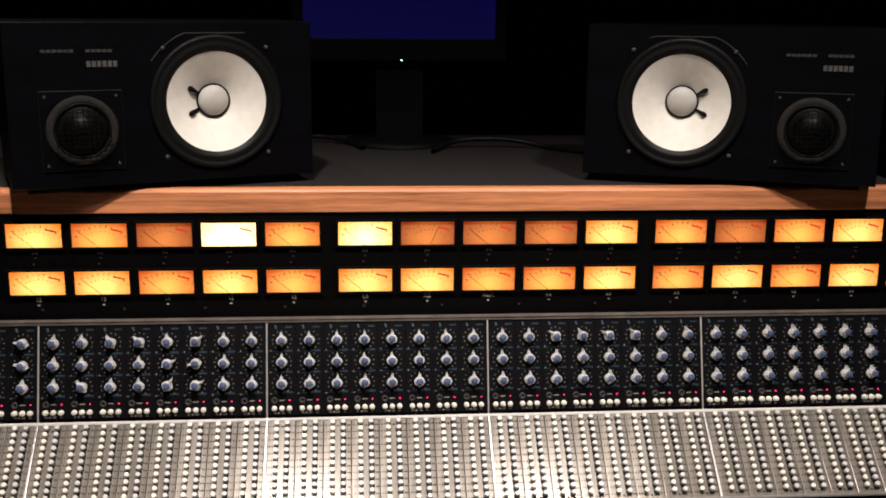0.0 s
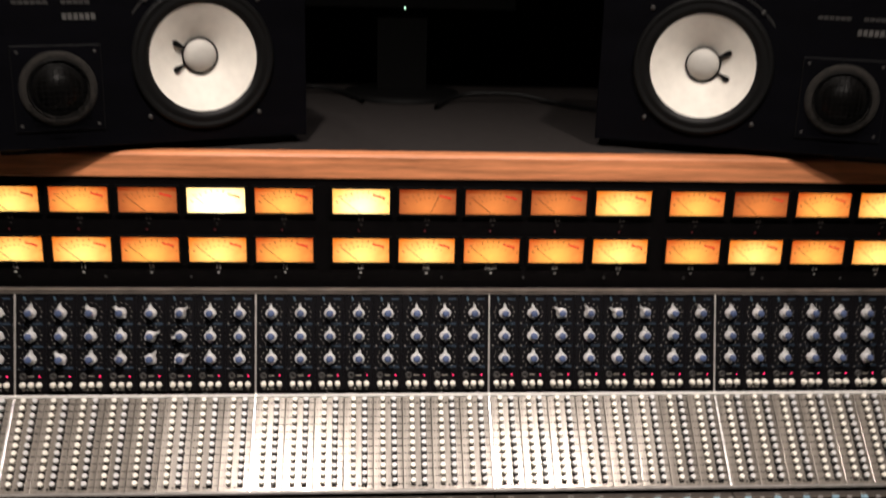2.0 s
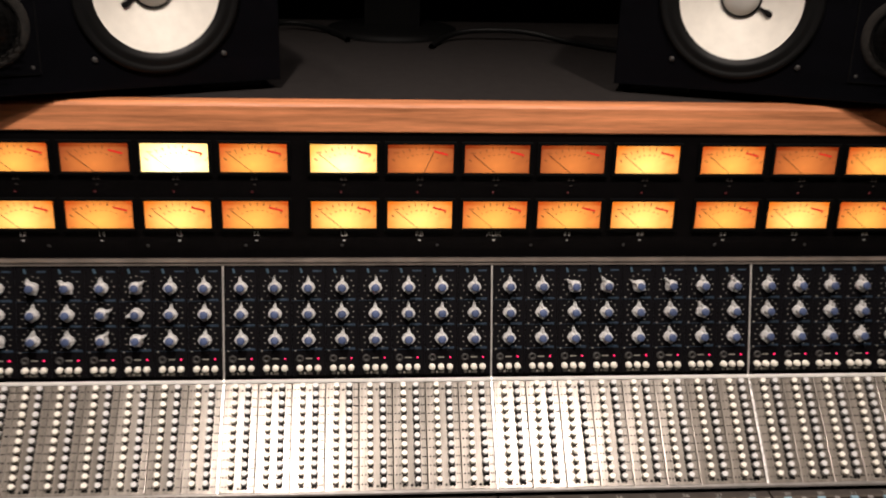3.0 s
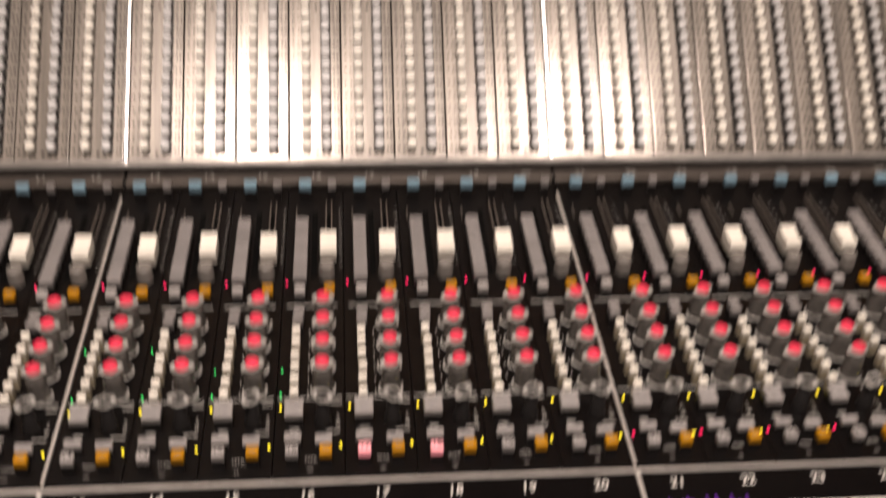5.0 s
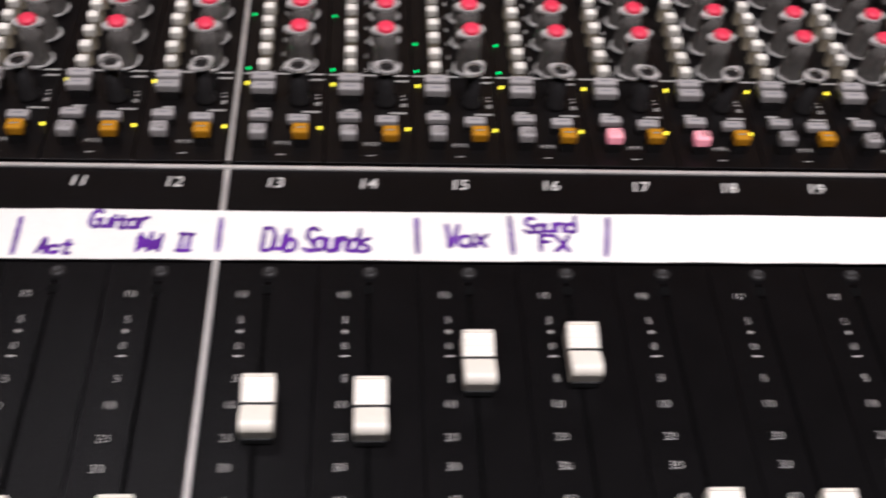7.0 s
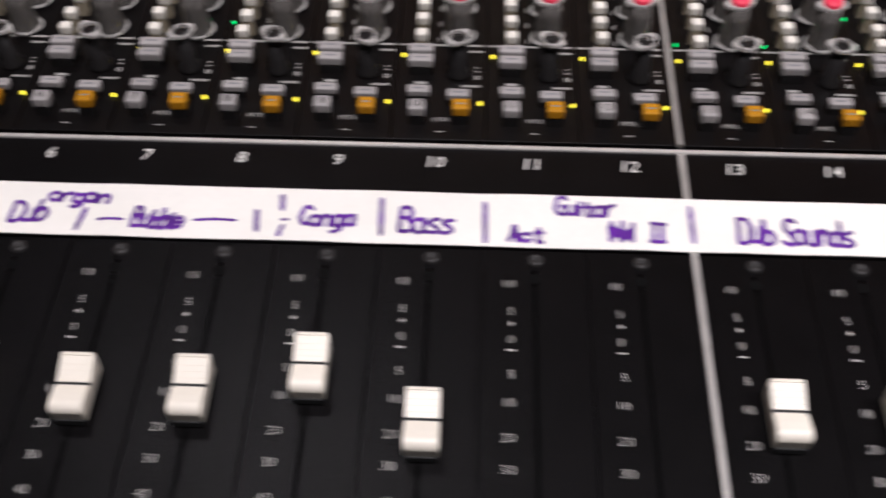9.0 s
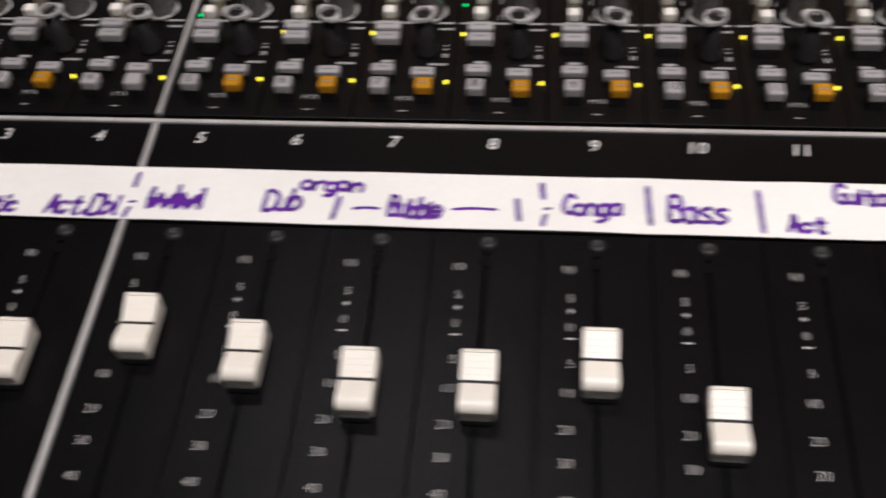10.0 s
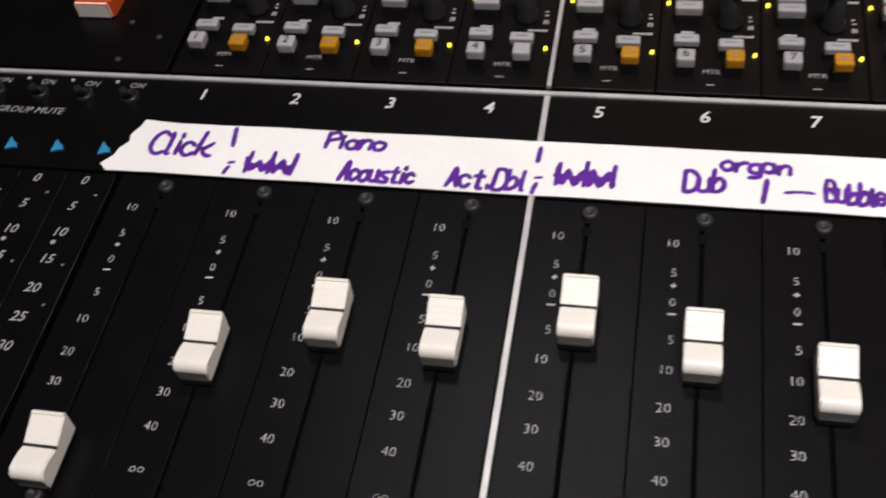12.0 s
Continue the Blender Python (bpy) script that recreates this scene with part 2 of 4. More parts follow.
def mesh(name, bm, *mats):
    """Turns a bmesh in channel widths into a mesh in metres."""
    bmesh.ops.recalc_face_normals(bm, faces=bm.faces)
    bmesh.ops.scale(bm, vec=(U, U, U), verts=bm.verts)
    me = bpy.data.meshes.new(name)
    bm.to_mesh(me)
    bm.free()
    for m in mats:
        me.materials.append(m)
    return me


WORLD = {}


def metres(m):
    """A pose in channel widths over the fader panel, as a pose in metres over the floor."""
    t = m.translation
    q = m.copy()
    q.translation = (t.x * U, t.y * U, DESK + t.z * U)
    return q


def put(name, me, m=ID, parent=None, label=""):
    ob = new(name, me)
    w = metres(m)
    WORLD[ob.name] = w
    if parent:
        ob.parent = parent
        ob.matrix_basis = WORLD[parent.name].inverted() @ w
    else:
        ob.matrix_basis = w
    if label:
        ob["label"] = label
    if name.endswith(("_print", "_mesh")):
        ob["kind"] = "stuff"
    return ob


def thing(name, m, label, category, group="", kind=""):
    return tagged(put(name, None, m), label, category, group, kind)


TEXTS = {}


def text_bm(bm, s, x, y, h, mi=0, z=0.0, shear=0.0, bold=0.0, align="CENTER", width=0.0, m=ID):
    """Adds flat lettering of height h at (x, y) to bm."""
    key = (s, shear, bold, align)
    if key not in TEXTS:
        cu = bpy.data.curves.new("lettering", "FONT")
        cu.body, cu.align_x, cu.shear, cu.offset, cu.resolution_u = s, align, shear, bold, 2
        ob = bpy.data.objects.new("lettering", cu)
        scene.collection.objects.link(ob)
        bpy.context.view_layer.update()
        me = bpy.data.meshes.new_from_object(ob.evaluated_get(bpy.context.evaluated_depsgraph_get()))
        TEXTS[key] = ([tuple(v.co) for v in me.vertices], [tuple(p.vertices) for p in me.polygons])
        bpy.data.objects.remove(ob)
        bpy.data.curves.remove(cu)
        bpy.data.meshes.remove(me)
    vs, fs = TEXTS[key]
    if not vs:
        return
    k = h / 0.7
    kx = k
    if width:
        span = max(v[0] for v in vs) - min(v[0] for v in vs)
        kx = width / max(span, 1e-3)
    made = [bm.verts.new(m @ Vector((x + v[0] * kx, y + v[1] * k, z))) for v in vs]
    for f in fs:
        try:
            bm.faces.new([made[i] for i in f]).material_index = mi
        except ValueError:
            pass


def X(ch):
    """Where a channel's middle (or, at a half, a divider's) lies along the desk."""
    k = math.floor((ch + 3.5) / 8) - 2
    return ch - 16.5 + GAP * k - (GAP / 2 if (ch * 2) % 2 else 0)


CHANNELS = range(FIRST, LAST + 1)
DIVIDERS = [4.5, 12.5, 20.5, 28.5, 36.5]
LEFT, RIGHT = -22.0, X(36.5) + 0.1
rng = random.Random(4)

# ---- the room ----
FLOOR_Z = -DESK / U


def wall(name, x0, x1, y0, y1, z0, z1, mat, label):
    bm = bmesh.new()
    box(bm, 0, 0, 0, (x1 - x0) / U, (y1 - y0) / U, (z1 - z0) / U)
    ob = put(name, mesh(name, bm, mat), at((x0 + x1) / 2 / U, (y0 + y1) / 2 / U, ((z0 + z1) / 2 - DESK) / U))
    return tagged(ob, label, name.split("_")[0], kind="structure")


wall("floor", -2.6, 2.8, -2.8, 2.2, -0.1, 0.0, M_FLOOR, "dark carpeted floor under the mixing desk")
wall("ceiling", -2.6, 2.8, -2.8, 2.2, CEILING, CEILING + 0.1, M_CEIL, "plain grey ceiling over the control room")
wall("wall_north", -2.6, 2.8, 2.2, 2.3, 0.0, CEILING, M_ROOM, "dark fabric wall behind the monitor")
wall("wall_south", -2.6, 2.8, -2.9, -2.8, 0.0, CEILING, M_ROOM, "dark fabric wall of the control room")
wall("wall_west", -2.7, -2.6, -2.8, 2.2, 0.0, CEILING, M_ROOM, "dark fabric side wall of the control room")
wall("wall_east", 2.8, 2.9, -2.8, 2.2, 0.0, CEILING, M_ROOM, "dark fabric side wall of the control room")
for lx, ly, power, aim in DOWNLIGHTS:
    bm = bmesh.new()
    lathe(bm, [(1.7, 0.0), (1.75, -0.12), (1.5, -0.16), (1.35, 0.0), (1.2, 0.5), (1.19, 0.5), (1.34, 0.02)], 32)
    d = thing("recessed_downlight", at(lx, ly, (CEILING - DESK) / U), "small round recessed downlight in the grey ceiling", "ceiling light", "downlights")
    put("rim", mesh("rim", bm, M_CHROME), at(lx, ly, (CEILING - DESK) / U), d)

# ---- the mixing console: body, shelf and rails ----
console = thing("mixing_console", at(5, 3, FLOOR_Z), "large black and silver recording studio mixing console", "mixing console")
SB, KB, KT = Vector((0, 7.842, 0.313)), Vector((0, 10.49, 2.594)), Vector((0, 11.46, 5.957))
bm = bmesh.new()
profile_bar(bm, [(-5.6, -0.14), (7.0, -0.14), (7.9, 0.05), (10.62, 2.40), (11.62, 5.9), (12.22, 5.95), (12.22, 9.8),
                 (13.5, 9.8), (13.5, -6), (9, -7), (-4.5, -2.2), (-5.6, -1.6)], LEFT, RIGHT)
for lx in (LEFT + 2, RIGHT - 2):
    box(bm, lx, 5, (FLOOR_Z - 3) / 2, 1.6, 9, -FLOOR_Z - 3)
put("body", mesh("body", bm, M_BLACK), ID, console, "black steel console body")
bm = bmesh.new()
profile_bar(bm, [(-5.55, 0.02), (-5.7, 0.05), (-6.6, 0.0), (-7.0, -0.25), (-7.1, -0.7), (-6.8, -1.2), (-5.6, -1.3)], LEFT, RIGHT)
put("armrest", mesh("armrest", bm, M_RUBBER), ID, console, "padded black armrest")
bm = bmesh.new()
profile_bar(bm, [(12.02, 9.86), (11.99, 9.9), (11.99, 10.62), (12.03, 10.70), (12.12, 10.74), (12.5, 10.74), (12.5, 9.86)], LEFT, RIGHT)
put("wooden_trim", mesh("wooden_trim", bm, M_WOOD), ID, console, "reddish oak front edge of the shelf")
bm = bmesh.new()
box(bm, (LEFT + RIGHT) / 2, 20.25, 10.2, RIGHT - LEFT, 15.5, 0.94, bevel=0.03)
put("shelf", mesh("shelf", bm, M_SHELF), ID, console, "dark grey shelf top behind the wooden edge")
for k in range(3):
    bm = bmesh.new()
    box(bm, 0, 0, 0, 1.0, 1.0, 10.0 - FLOOR_Z)
    put("shelf_post", mesh("shelf_post", bm, M_BLACK), at((LEFT + 3, 5, RIGHT - 3)[k], 27.0, (9.7 + FLOOR_Z) / 2 - 0.2), console)
bm = bmesh.new()
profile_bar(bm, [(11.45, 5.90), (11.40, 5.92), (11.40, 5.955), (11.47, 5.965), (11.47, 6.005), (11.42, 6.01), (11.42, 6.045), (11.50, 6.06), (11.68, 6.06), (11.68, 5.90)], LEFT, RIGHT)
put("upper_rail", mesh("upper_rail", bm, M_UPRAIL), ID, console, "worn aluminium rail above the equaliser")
bm = bmesh.new()
profile_bar(bm, [(10.40, 2.48), (10.36, 2.53), (10.37, 2.57), (10.50, 2.59), (10.52, 2.52)], LEFT, RIGHT)
put("middle_rail", mesh("middle_rail", bm, M_BRIGHT), ID, console, "bright aluminium rail below the equaliser")
bm = bmesh.new()
profile_bar(bm, [(7.90, 0.33), (7.82, 0.335), (7.775, 0.305), (7.765, 0.25), (7.88, 0.25)], LEFT, RIGHT)
put("lower_rail", mesh("lower_rail", bm, M_LIP), ID, console, "aluminium lip below the silver panel")
bm = bmesh.new()
profile_bar(bm, [(0.172, -0.05), (0.172, 0.02), (0.18, 0.03), (0.217, 0.03), (0.227, 0.02), (0.227, -0.05)], LEFT, RIGHT)
put("fader_rail", mesh("fader_rail", bm, M_RAIL), ID, console, "thin aluminium strip above the channel numbers")

# ---- meters ----
bm = bmesh.new()
box(bm, (LEFT + RIGHT) / 2, 12.13, 7.9, RIGHT - LEFT, 0.1, 3.9)
meter_panel = put("meter_panel", mesh("meter_panel", bm, M_BLACK), ID, console, "black meter bridge panel")
FACING = Matrix.Rotation(radians(90), 4, "X")      # local z towards the camera, local y up


def meter_parts():
    bez = bmesh.new()
    for sx, sy, w, h in ((0, 0.475, 2.13, 0.08), (0, -0.475, 2.13, 0.08), (-1.02, 0, 0.09, 0.87), (1.02, 0, 0.09, 0.87)):
        box(bez, sx, sy, 0.03, w, h, 0.14, bevel=0.015)
    face = {}
    for k, mat in GLOW.items():
        f = bmesh.new()
        box(f, 0, 0, 0.0, 1.95, 0.87, 0.03)
        face[k] = mesh("face", f, mat)
    sc = bmesh.new()
    for k in range(11):
        a = radians(140 - k * 10)
        r0, r1 = 1.02, 1.10 if k % 2 else 1.13
        d = Vector((math.cos(a), math.sin(a), 0))
        c = Vector((0.05, -0.74, 0))
        p = c + d * (r0 + r1) / 2
        box(sc, 0, 0, 0, r1 - r0, 0.018 + 0.012 * (k % 3 == 0), 0.004, m=at(p.x * 1.05, p.y, 0.022) @ Matrix.Rotation(a, 4, "Z"))
        if 1 < k < 9:
            q = c + d * 0.88
            box(sc, q.x, q.y, 0.022, 0.05, 0.022, 0.004)
    box(sc, -0.72, 0.17, 0.022, 0.16, 0.022, 0.004)
    arc = bmesh.new()
    box(arc, 0, 0, 0, 0.42, 0.055, 0.006, m=at(0.60, 0.17, 0.022) @ Matrix.Rotation(radians(-14), 4, "Z"))
    nd = bmesh.new()
    a, b = Vector((-0.05, -0.43)), Vector((-0.72, 0.13))
    d = b - a
    box(nd, 0, 0, 0, d.length, 0.016, 0.006, m=at((a.x + b.x) / 2, (a.y + b.y) / 2, 0.045) @ Matrix.Rotation(math.atan2(d.y, d.x), 4, "Z"))
    nd2 = bmesh.new()
    a, b = Vector((0.10, -0.43)), Vector((0.38, 0.20))
    d = b - a
    box(nd2, 0, 0, 0, d.length, 0.016, 0.006, m=at((a.x + b.x) / 2, (a.y + b.y) / 2, 0.045) @ Matrix.Rotation(math.atan2(d.y, d.x), 4, "Z"))
    return mesh("bezel", bez, M_GROOVE), face, mesh("scale", sc, M_TICK), mesh("red_arc", arc, M_REDARC), mesh("needle", nd, M_LINE), mesh("needle", nd2, M_LINE)


bezel, faces, scale_me, arc_me, needle_me, needle_up = meter_parts()
pk = bmesh.new()
lathe(pk, [(0.035, 0.0), (0.035, 0.02), (0.022, 0.035), (0.0, 0.04)], 10)
peak_me = mesh("peak_lamp", pk, M_PEAK)
GROUPS = [-13.18 + 0.97, -1.41 + 0.97, 10.36 + 0.97]
UPPER = "bmdwm" + "hdddb" + "mdmbm"
LOWER = "bbmbm" + "bbmmb" + "mbmbb"
HEAT = {"d": "dim orange", "m": "orange", "b": "yellow", "h": "bright yellow", "w": "pale yellow"}
for zrow, codes in ((9.075, UPPER), (7.32, LOWER)):
    for k, code in enumerate(codes):
        mx = GROUPS[k // 5] + (k % 5) * 2.285
        m = at(mx, 12.05, zrow) @ FACING
        vu = put("vu_meter", bezel, m, console, HEAT[code] + " backlit needle meter in a black bezel")
        put("face", faces[code], m, vu, HEAT[code] + " lit meter face")
        put("scale", scale_me, m, vu)
        put("red_arc", arc_me, m, vu)
        put("needle", needle_up if (zrow > 9 and k == 6) else needle_me, m, vu)
        bm = bmesh.new()
        s = {0: "12", 1: "13", 2: "14", 3: "15", 4: "16", 5: "LB", 6: "RB", 7: "AUX"}.get(k) if zrow < 8 else None
        if s:
            text_bm(bm, s, 0, -0.69, 0.15)
        else:
            box(bm, -0.07, -0.63, 0, 0.08, 0.11, 0.004)
            box(bm, 0.05, -0.63, 0, 0.08, 0.11, 0.004)
        box(bm, 0, -0.83, 0, 0.08, 0.04, 0.01)
        if zrow < 8:
            put("peak_lamp", peak_me, at(mx - 0.08, 12.06, zrow + 0.70) @ FACING, vu, "tiny dim red peak lamp")
        put("meter_label", mesh("meter_label", bm, M_NUM if s else (M_LEDGE if zrow > 8 else M_PRINT)), at(mx, 12.04, zrow) @ FACING, vu)
for k in range(12):
    bm = bmesh.new()
    cyl(bm, 0, 0, 0, 0.03, 0.05, 0.04, 12)
    put("panel_screw", mesh("panel_screw", bm, M_SCREW), at(-15 + 2.9 * k, 12.06, 6.32) @ FACING, console)


def frame_on(a, b):
    """A tilted panel's axes: x along the desk, y up the panel from a to b, z out of it."""
    e = (b - a).normalized()
    n = Vector((1, 0, 0)).cross(e)
    return Matrix(((1, e.x, n.x, a.x), (0, e.y, n.y, a.y), (0, e.z, n.z, a.z), (0, 0, 0, 1)))


# ---- equaliser panel: three pointer knobs, a socket, a lamp and three buttons to a channel ----
EQ = frame_on(KB, KT)
EQ_LEN = (KT - KB).length


def eq_meshes():
    pl = bmesh.new()
    box(pl, 0, EQ_LEN / 2 + 0.03, -0.05, 0.992, EQ_LEN - 0.14, 0.1, bevel=0.012)
    pr = bmesh.new()
    for s in (2.80, 2.01, 1.23):
        for k in range(11):
            a = radians(-50 + k * 28)
            cyl(pr, 0.34 * math.cos(a), s + 0.34 * math.sin(a), 0.0, 0.012, 0.023, 0.020, 6)
        cyl(pr, -0.40, s - 0.36, 0.0, 0.012, 0.030, 0.027, 6)
    for dx, w in ((-0.26, 0.10), (-0.12, 0.07), (0.02, 0.14), (0.27, 0.09)):
        box(pr, dx, 0.18, 0.004, w, 0.07, 0.006)
    box(pr, 0.0, 0.63, 0.004, 0.20, 0.04, 0.006)
    pb = bmesh.new()
    for s in (0.93, 1.66, 2.43):
        box(pb, 0.22, s, 0.004, 0.34, 0.05, 0.006)
        box(pb, -0.05, s - 0.04, 0.004, 0.9, 0.014, 0.006)
    box(pb, 0.25, 3.28, 0.004, 0.26, 0.05, 0.006)
    kn = bmesh.new()
    prism(kn, [(-0.205, 0.0), (-0.155, -0.11), (-0.07, -0.17), (0.0, -0.23), (0.07, -0.17), (0.155, -0.11), (0.205, 0.0), (0.15, 0.11), (0.06, 0.17), (0.022, 0.31), (-0.022, 0.31), (-0.06, 0.17), (-0.15, 0.11)], 0.03, 0.16)
    fluted(kn, [(0.165, 0.16), (0.145, 0.24), (0.135, 0.38), (0.12, 0.40)], 6, 0.14)
    prism(kn, [(-0.025, 0.10), (0.025, 0.10), (0.02, 0.24), (-0.02, 0.24)], 0.16, 0.34)
    lathe(kn, [(0.125, 0.398), (0.112, 0.40), (0.108, 0.44), (0.09, 0.452), (0.0, 0.454)], 18, 1)
    box(kn, 0, 0.27, 0.162, 0.014, 0.08, 0.006, 2)
    tg = bmesh.new()
    prism(tg, [(-0.01, -0.075), (0.05, -0.06), (0.035, 0.03), (-0.01, 0.08), (-0.05, 0.055)], 0, 0.02)
    bt = bmesh.new()
    lathe(bt, [(0.10, 0.0), (0.10, 0.05), (0.085, 0.055), (0.085, 0.16), (0.07, 0.19), (0.0, 0.2)], 14)
    jk = bmesh.new()
    lathe(jk, [(0.12, 0.0), (0.12, 0.04), (0.09, 0.07), (0.06, 0.06), (0.05, 0.0), (0, 0)], 14)
    ld = bmesh.new()
    lathe(ld, [(0.028, 0.0), (0.028, 0.03), (0.02, 0.05), (0.0, 0.055)], 8)
    return (mesh("plate", pl, M_EQ), mesh("panel_print", pr, M_DOT), mesh("blue_print", pb, M_BLUEPRINT), mesh("pointer_knob", kn, M_KNOB, M_KNOBCAP, M_LINE),
            mesh("blue_tag", tg, M_TAG), mesh("push_button", bt, M_WHITE), mesh("socket", jk, M_SCREW), mesh("led", ld, M_LED_R))


eq = eq_meshes()
# knobs set away from the middle: (channel, row from the top) and the turn in degrees
TURNED = {(4, 0): 78, (4, 1): 74, (6, 2): 38, (7, 0): 30, (8, 0): 42, (9, 1): -62, (9, 2): -32, (10, 0): -48, (10, 1): 100, (10, 2): -60,
          (23, 0): 48, (24, 0): 28, (25, 0): 55, (26, 0): 40, (27, 1): 20, (28, 0): 16}
for ch in CHANNELS:
    x = X(ch)
    p = put("equaliser_panel", eq[0], EQ @ at(x, 0, 0), console, "black equaliser panel with blue and white print")
    put("panel_print", eq[1], EQ @ at(x, 0, 0), p)
    put("blue_print", eq[2], EQ @ at(x, 0, 0), p)
    put("tag", eq[4], EQ @ at(x - 0.22, 3.29, 0), p, "small pale blue tag")
    for k, s in enumerate((2.80, 2.01, 1.23)):
        a = TURNED.get((ch, k), rng.uniform(-7, 7))
        put("pointer_knob", eq[3], EQ @ at(x, s, 0) @ Matrix.Rotation(radians(a), 4, "Z"), p, "pale grey pointer knob with a slate blue cap")
    put("socket", eq[6], EQ @ at(x - 0.27, 0.63, 0), p)
    put("led", eq[7], EQ @ at(x + 0.28, 0.63, 0), p, "lit red lamp")
    for dx in (-0.27, 0.0, 0.27):
        put("push_button", eq[5], EQ @ at(x + dx, 0.34, 0), p, "small round cream push button")

# ---- silver panel: two columns of twelve small knobs to a channel ----
SV = frame_on(SB, KB)
SV_LEN = (KB - SB).length
pl = bmesh.new()
box(pl, 0, SV_LEN / 2 - 0.05, -0.04, 0.974, SV_LEN - 0.06, 0.08, bevel=0.012)
silver_plate = mesh("plate", pl, M_ALU)
dots = bmesh.new()
STEP = (SV_LEN - 0.56) / 11
for r in range(12):
    s = 0.28 + r * STEP
    for dx in (-0.41, -0.31, 0.37, 0.44):
        cyl(dots, dx, s - 0.06, -0.01, 0.012, 0.030, 0.026, 6)
    # dark discs below each knob stand in for its pair of shadows
    for dx, rr in ((-0.215, 0.034), (-0.125, 0.034), (0.155, 0.048), (0.265, 0.048)):
        cyl(dots, dx, s - 0.125, -0.01, 0.014, rr, rr * 0.9, 6)
cyl(dots, 0.03, 0.16, -0.01, 0.02, 0.04, 0.035, 8)
cyl(dots, 0.03, SV_LEN - 0.36, -0.01, 0.02, 0.04, 0.035, 8)
silver_dot_shade = mesh("dot_print", dots, M_GROOVE)


def small_knob(bm, mi_cap, m=ID):
    """A round cap on a black skirt; the grey ones of the second column have the wider skirt."""
    skirt = 0.092 if mi_cap == 1 else 0.114
    cyl(bm, 0, 0, 0, 0.075, skirt, skirt * 0.92, 10, 0, m)
    cyl(bm, 0, 0, 0.075, 0.22, 0.088, 0.080, 10, mi_cap, m)


kb1, kb2 = bmesh.new(), bmesh.new()
small_knob(kb1, 1)
small_knob(kb2, 2)
knob_a, knob_b = mesh("small_knob", kb1, M_DARKKNOB, M_WHITE, M_KNOB), mesh("small_knob", kb2, M_DARKKNOB, M_WHITE, M_KNOB)
rest = bmesh.new()
for ch in CHANNELS:
    x = X(ch)
    lean = Matrix.Rotation(radians(rng.uniform(-1.0, 1.0)), 4, "Y") @ Matrix.Rotation(radians(rng.uniform(-0.3, 0.3)), 4, "X")
    p = put("silver_panel", silver_plate, SV @ at(x, SV_LEN / 2, 0) @ lean @ at(0, -SV_LEN / 2, 0), console, "brushed aluminium panel with columns of small knobs")
    put("dot_print", silver_dot_shade, SV @ at(x, 0, 0), p)
    for r in range(12):
        for c, dx in enumerate((-0.17, 0.21)):
            m = SV @ at(x + dx, 0.28 + r * STEP, 0)
            if 13 <= ch <= 24:
                put("small_knob", (knob_a, knob_b)[c], m, p)
            else:
                small_knob(rest, 1 + c, m)
tagged(put("knob_field", mesh("knob_field", rest, M_DARKKNOB, M_WHITE, M_KNOB), ID, console, "rows of small cream and grey knobs"), kind="stuff")

# ---- lower number ledge in front of the silver panel ----
for a, b in zip([-4.5] + DIVIDERS, DIVIDERS):
    bm = bmesh.new()
    xa, xb = X(a) + 0.03, X(b) - 0.03
    profile_bar(bm, [(7.80, -0.1), (7.80, 0.10), (7.50, 0.10), (7.46, 0.07), (7.45, -0.1)], xa, xb)
    for ch in range(math.ceil(a), math.ceil(b)):
        if ch >= 1:
            text_bm(bm, str(ch), X(ch), 7.56, 0.15, 1, 0.104)
    profile_bar(bm, [(7.51, 0.09), (7.51, 0.12), (7.46, 0.12), (7.43, 0.09), (7.43, 0.03), (7.46, 0.03)], xa, xb, 2)
    put("number_ledge", mesh("number_ledge", bm, M_LEDGE, M_PRINT, M_DULLRAIL), ID, console, "narrow black ledge with white channel numbers")

# ---- channel strips: buttons, short fader, red knobs ----


def cap(name, sx, sy, h, mat, bars=0, stem=None):
    bm = bmesh.new()
    k = 0.62 if stem else 0.5
    box(bm, 0, 0, h * k / 2, sx * 0.9, sy * 0.92, h * k, 1)
    box(bm, 0, 0, h * (1 + k) / 2, sx, sy, h * (1 - k), 0, bevel=min(sx, sy, h * (1 - k)) * 0.2)
    for k in range(bars):
        box(bm, 0, (k - (bars - 1) / 2) * 0.05, h + 0.001, sx * 0.5, 0.02, 0.003, 2)
    return mesh(name, bm, mat, stem or M_DARKKNOB, M_DIM)


def star(r, point, seg=24):
    """A round outline drawn out into two opposite points."""
    pts = []
    for k in range(seg):
        a = 2 * math.pi * k / seg
        q = r + (point - r) * max(0.0, abs(math.cos(a)) - 0.8) / 0.2
        pts.append((q * math.cos(a), q * math.sin(a)))
    return pts


def ring_plate(bm, outer, hole, z0, z1, mi):
    """A flat plate with a round hole."""
    n = len(outer)
    inner = [(hole * math.cos(2 * math.pi * k / n), hole * math.sin(2 * math.pi * k / n)) for k in range(n)]
    loops = [[bm.verts.new((x, y, z)) for x, y in pts] for pts, z in ((inner, z0), (outer, z0), (outer, z1 - 0.012), ([(x * 0.95, y * 0.95) for x, y in outer], z1), (inner, z1))]
    for a, b in zip(loops, loops[1:] + loops[:1]):
        for k in range(n):
            bm.faces.new((a[k], a[(k + 1) % n], b[(k + 1) % n], b[k])).material_index = mi


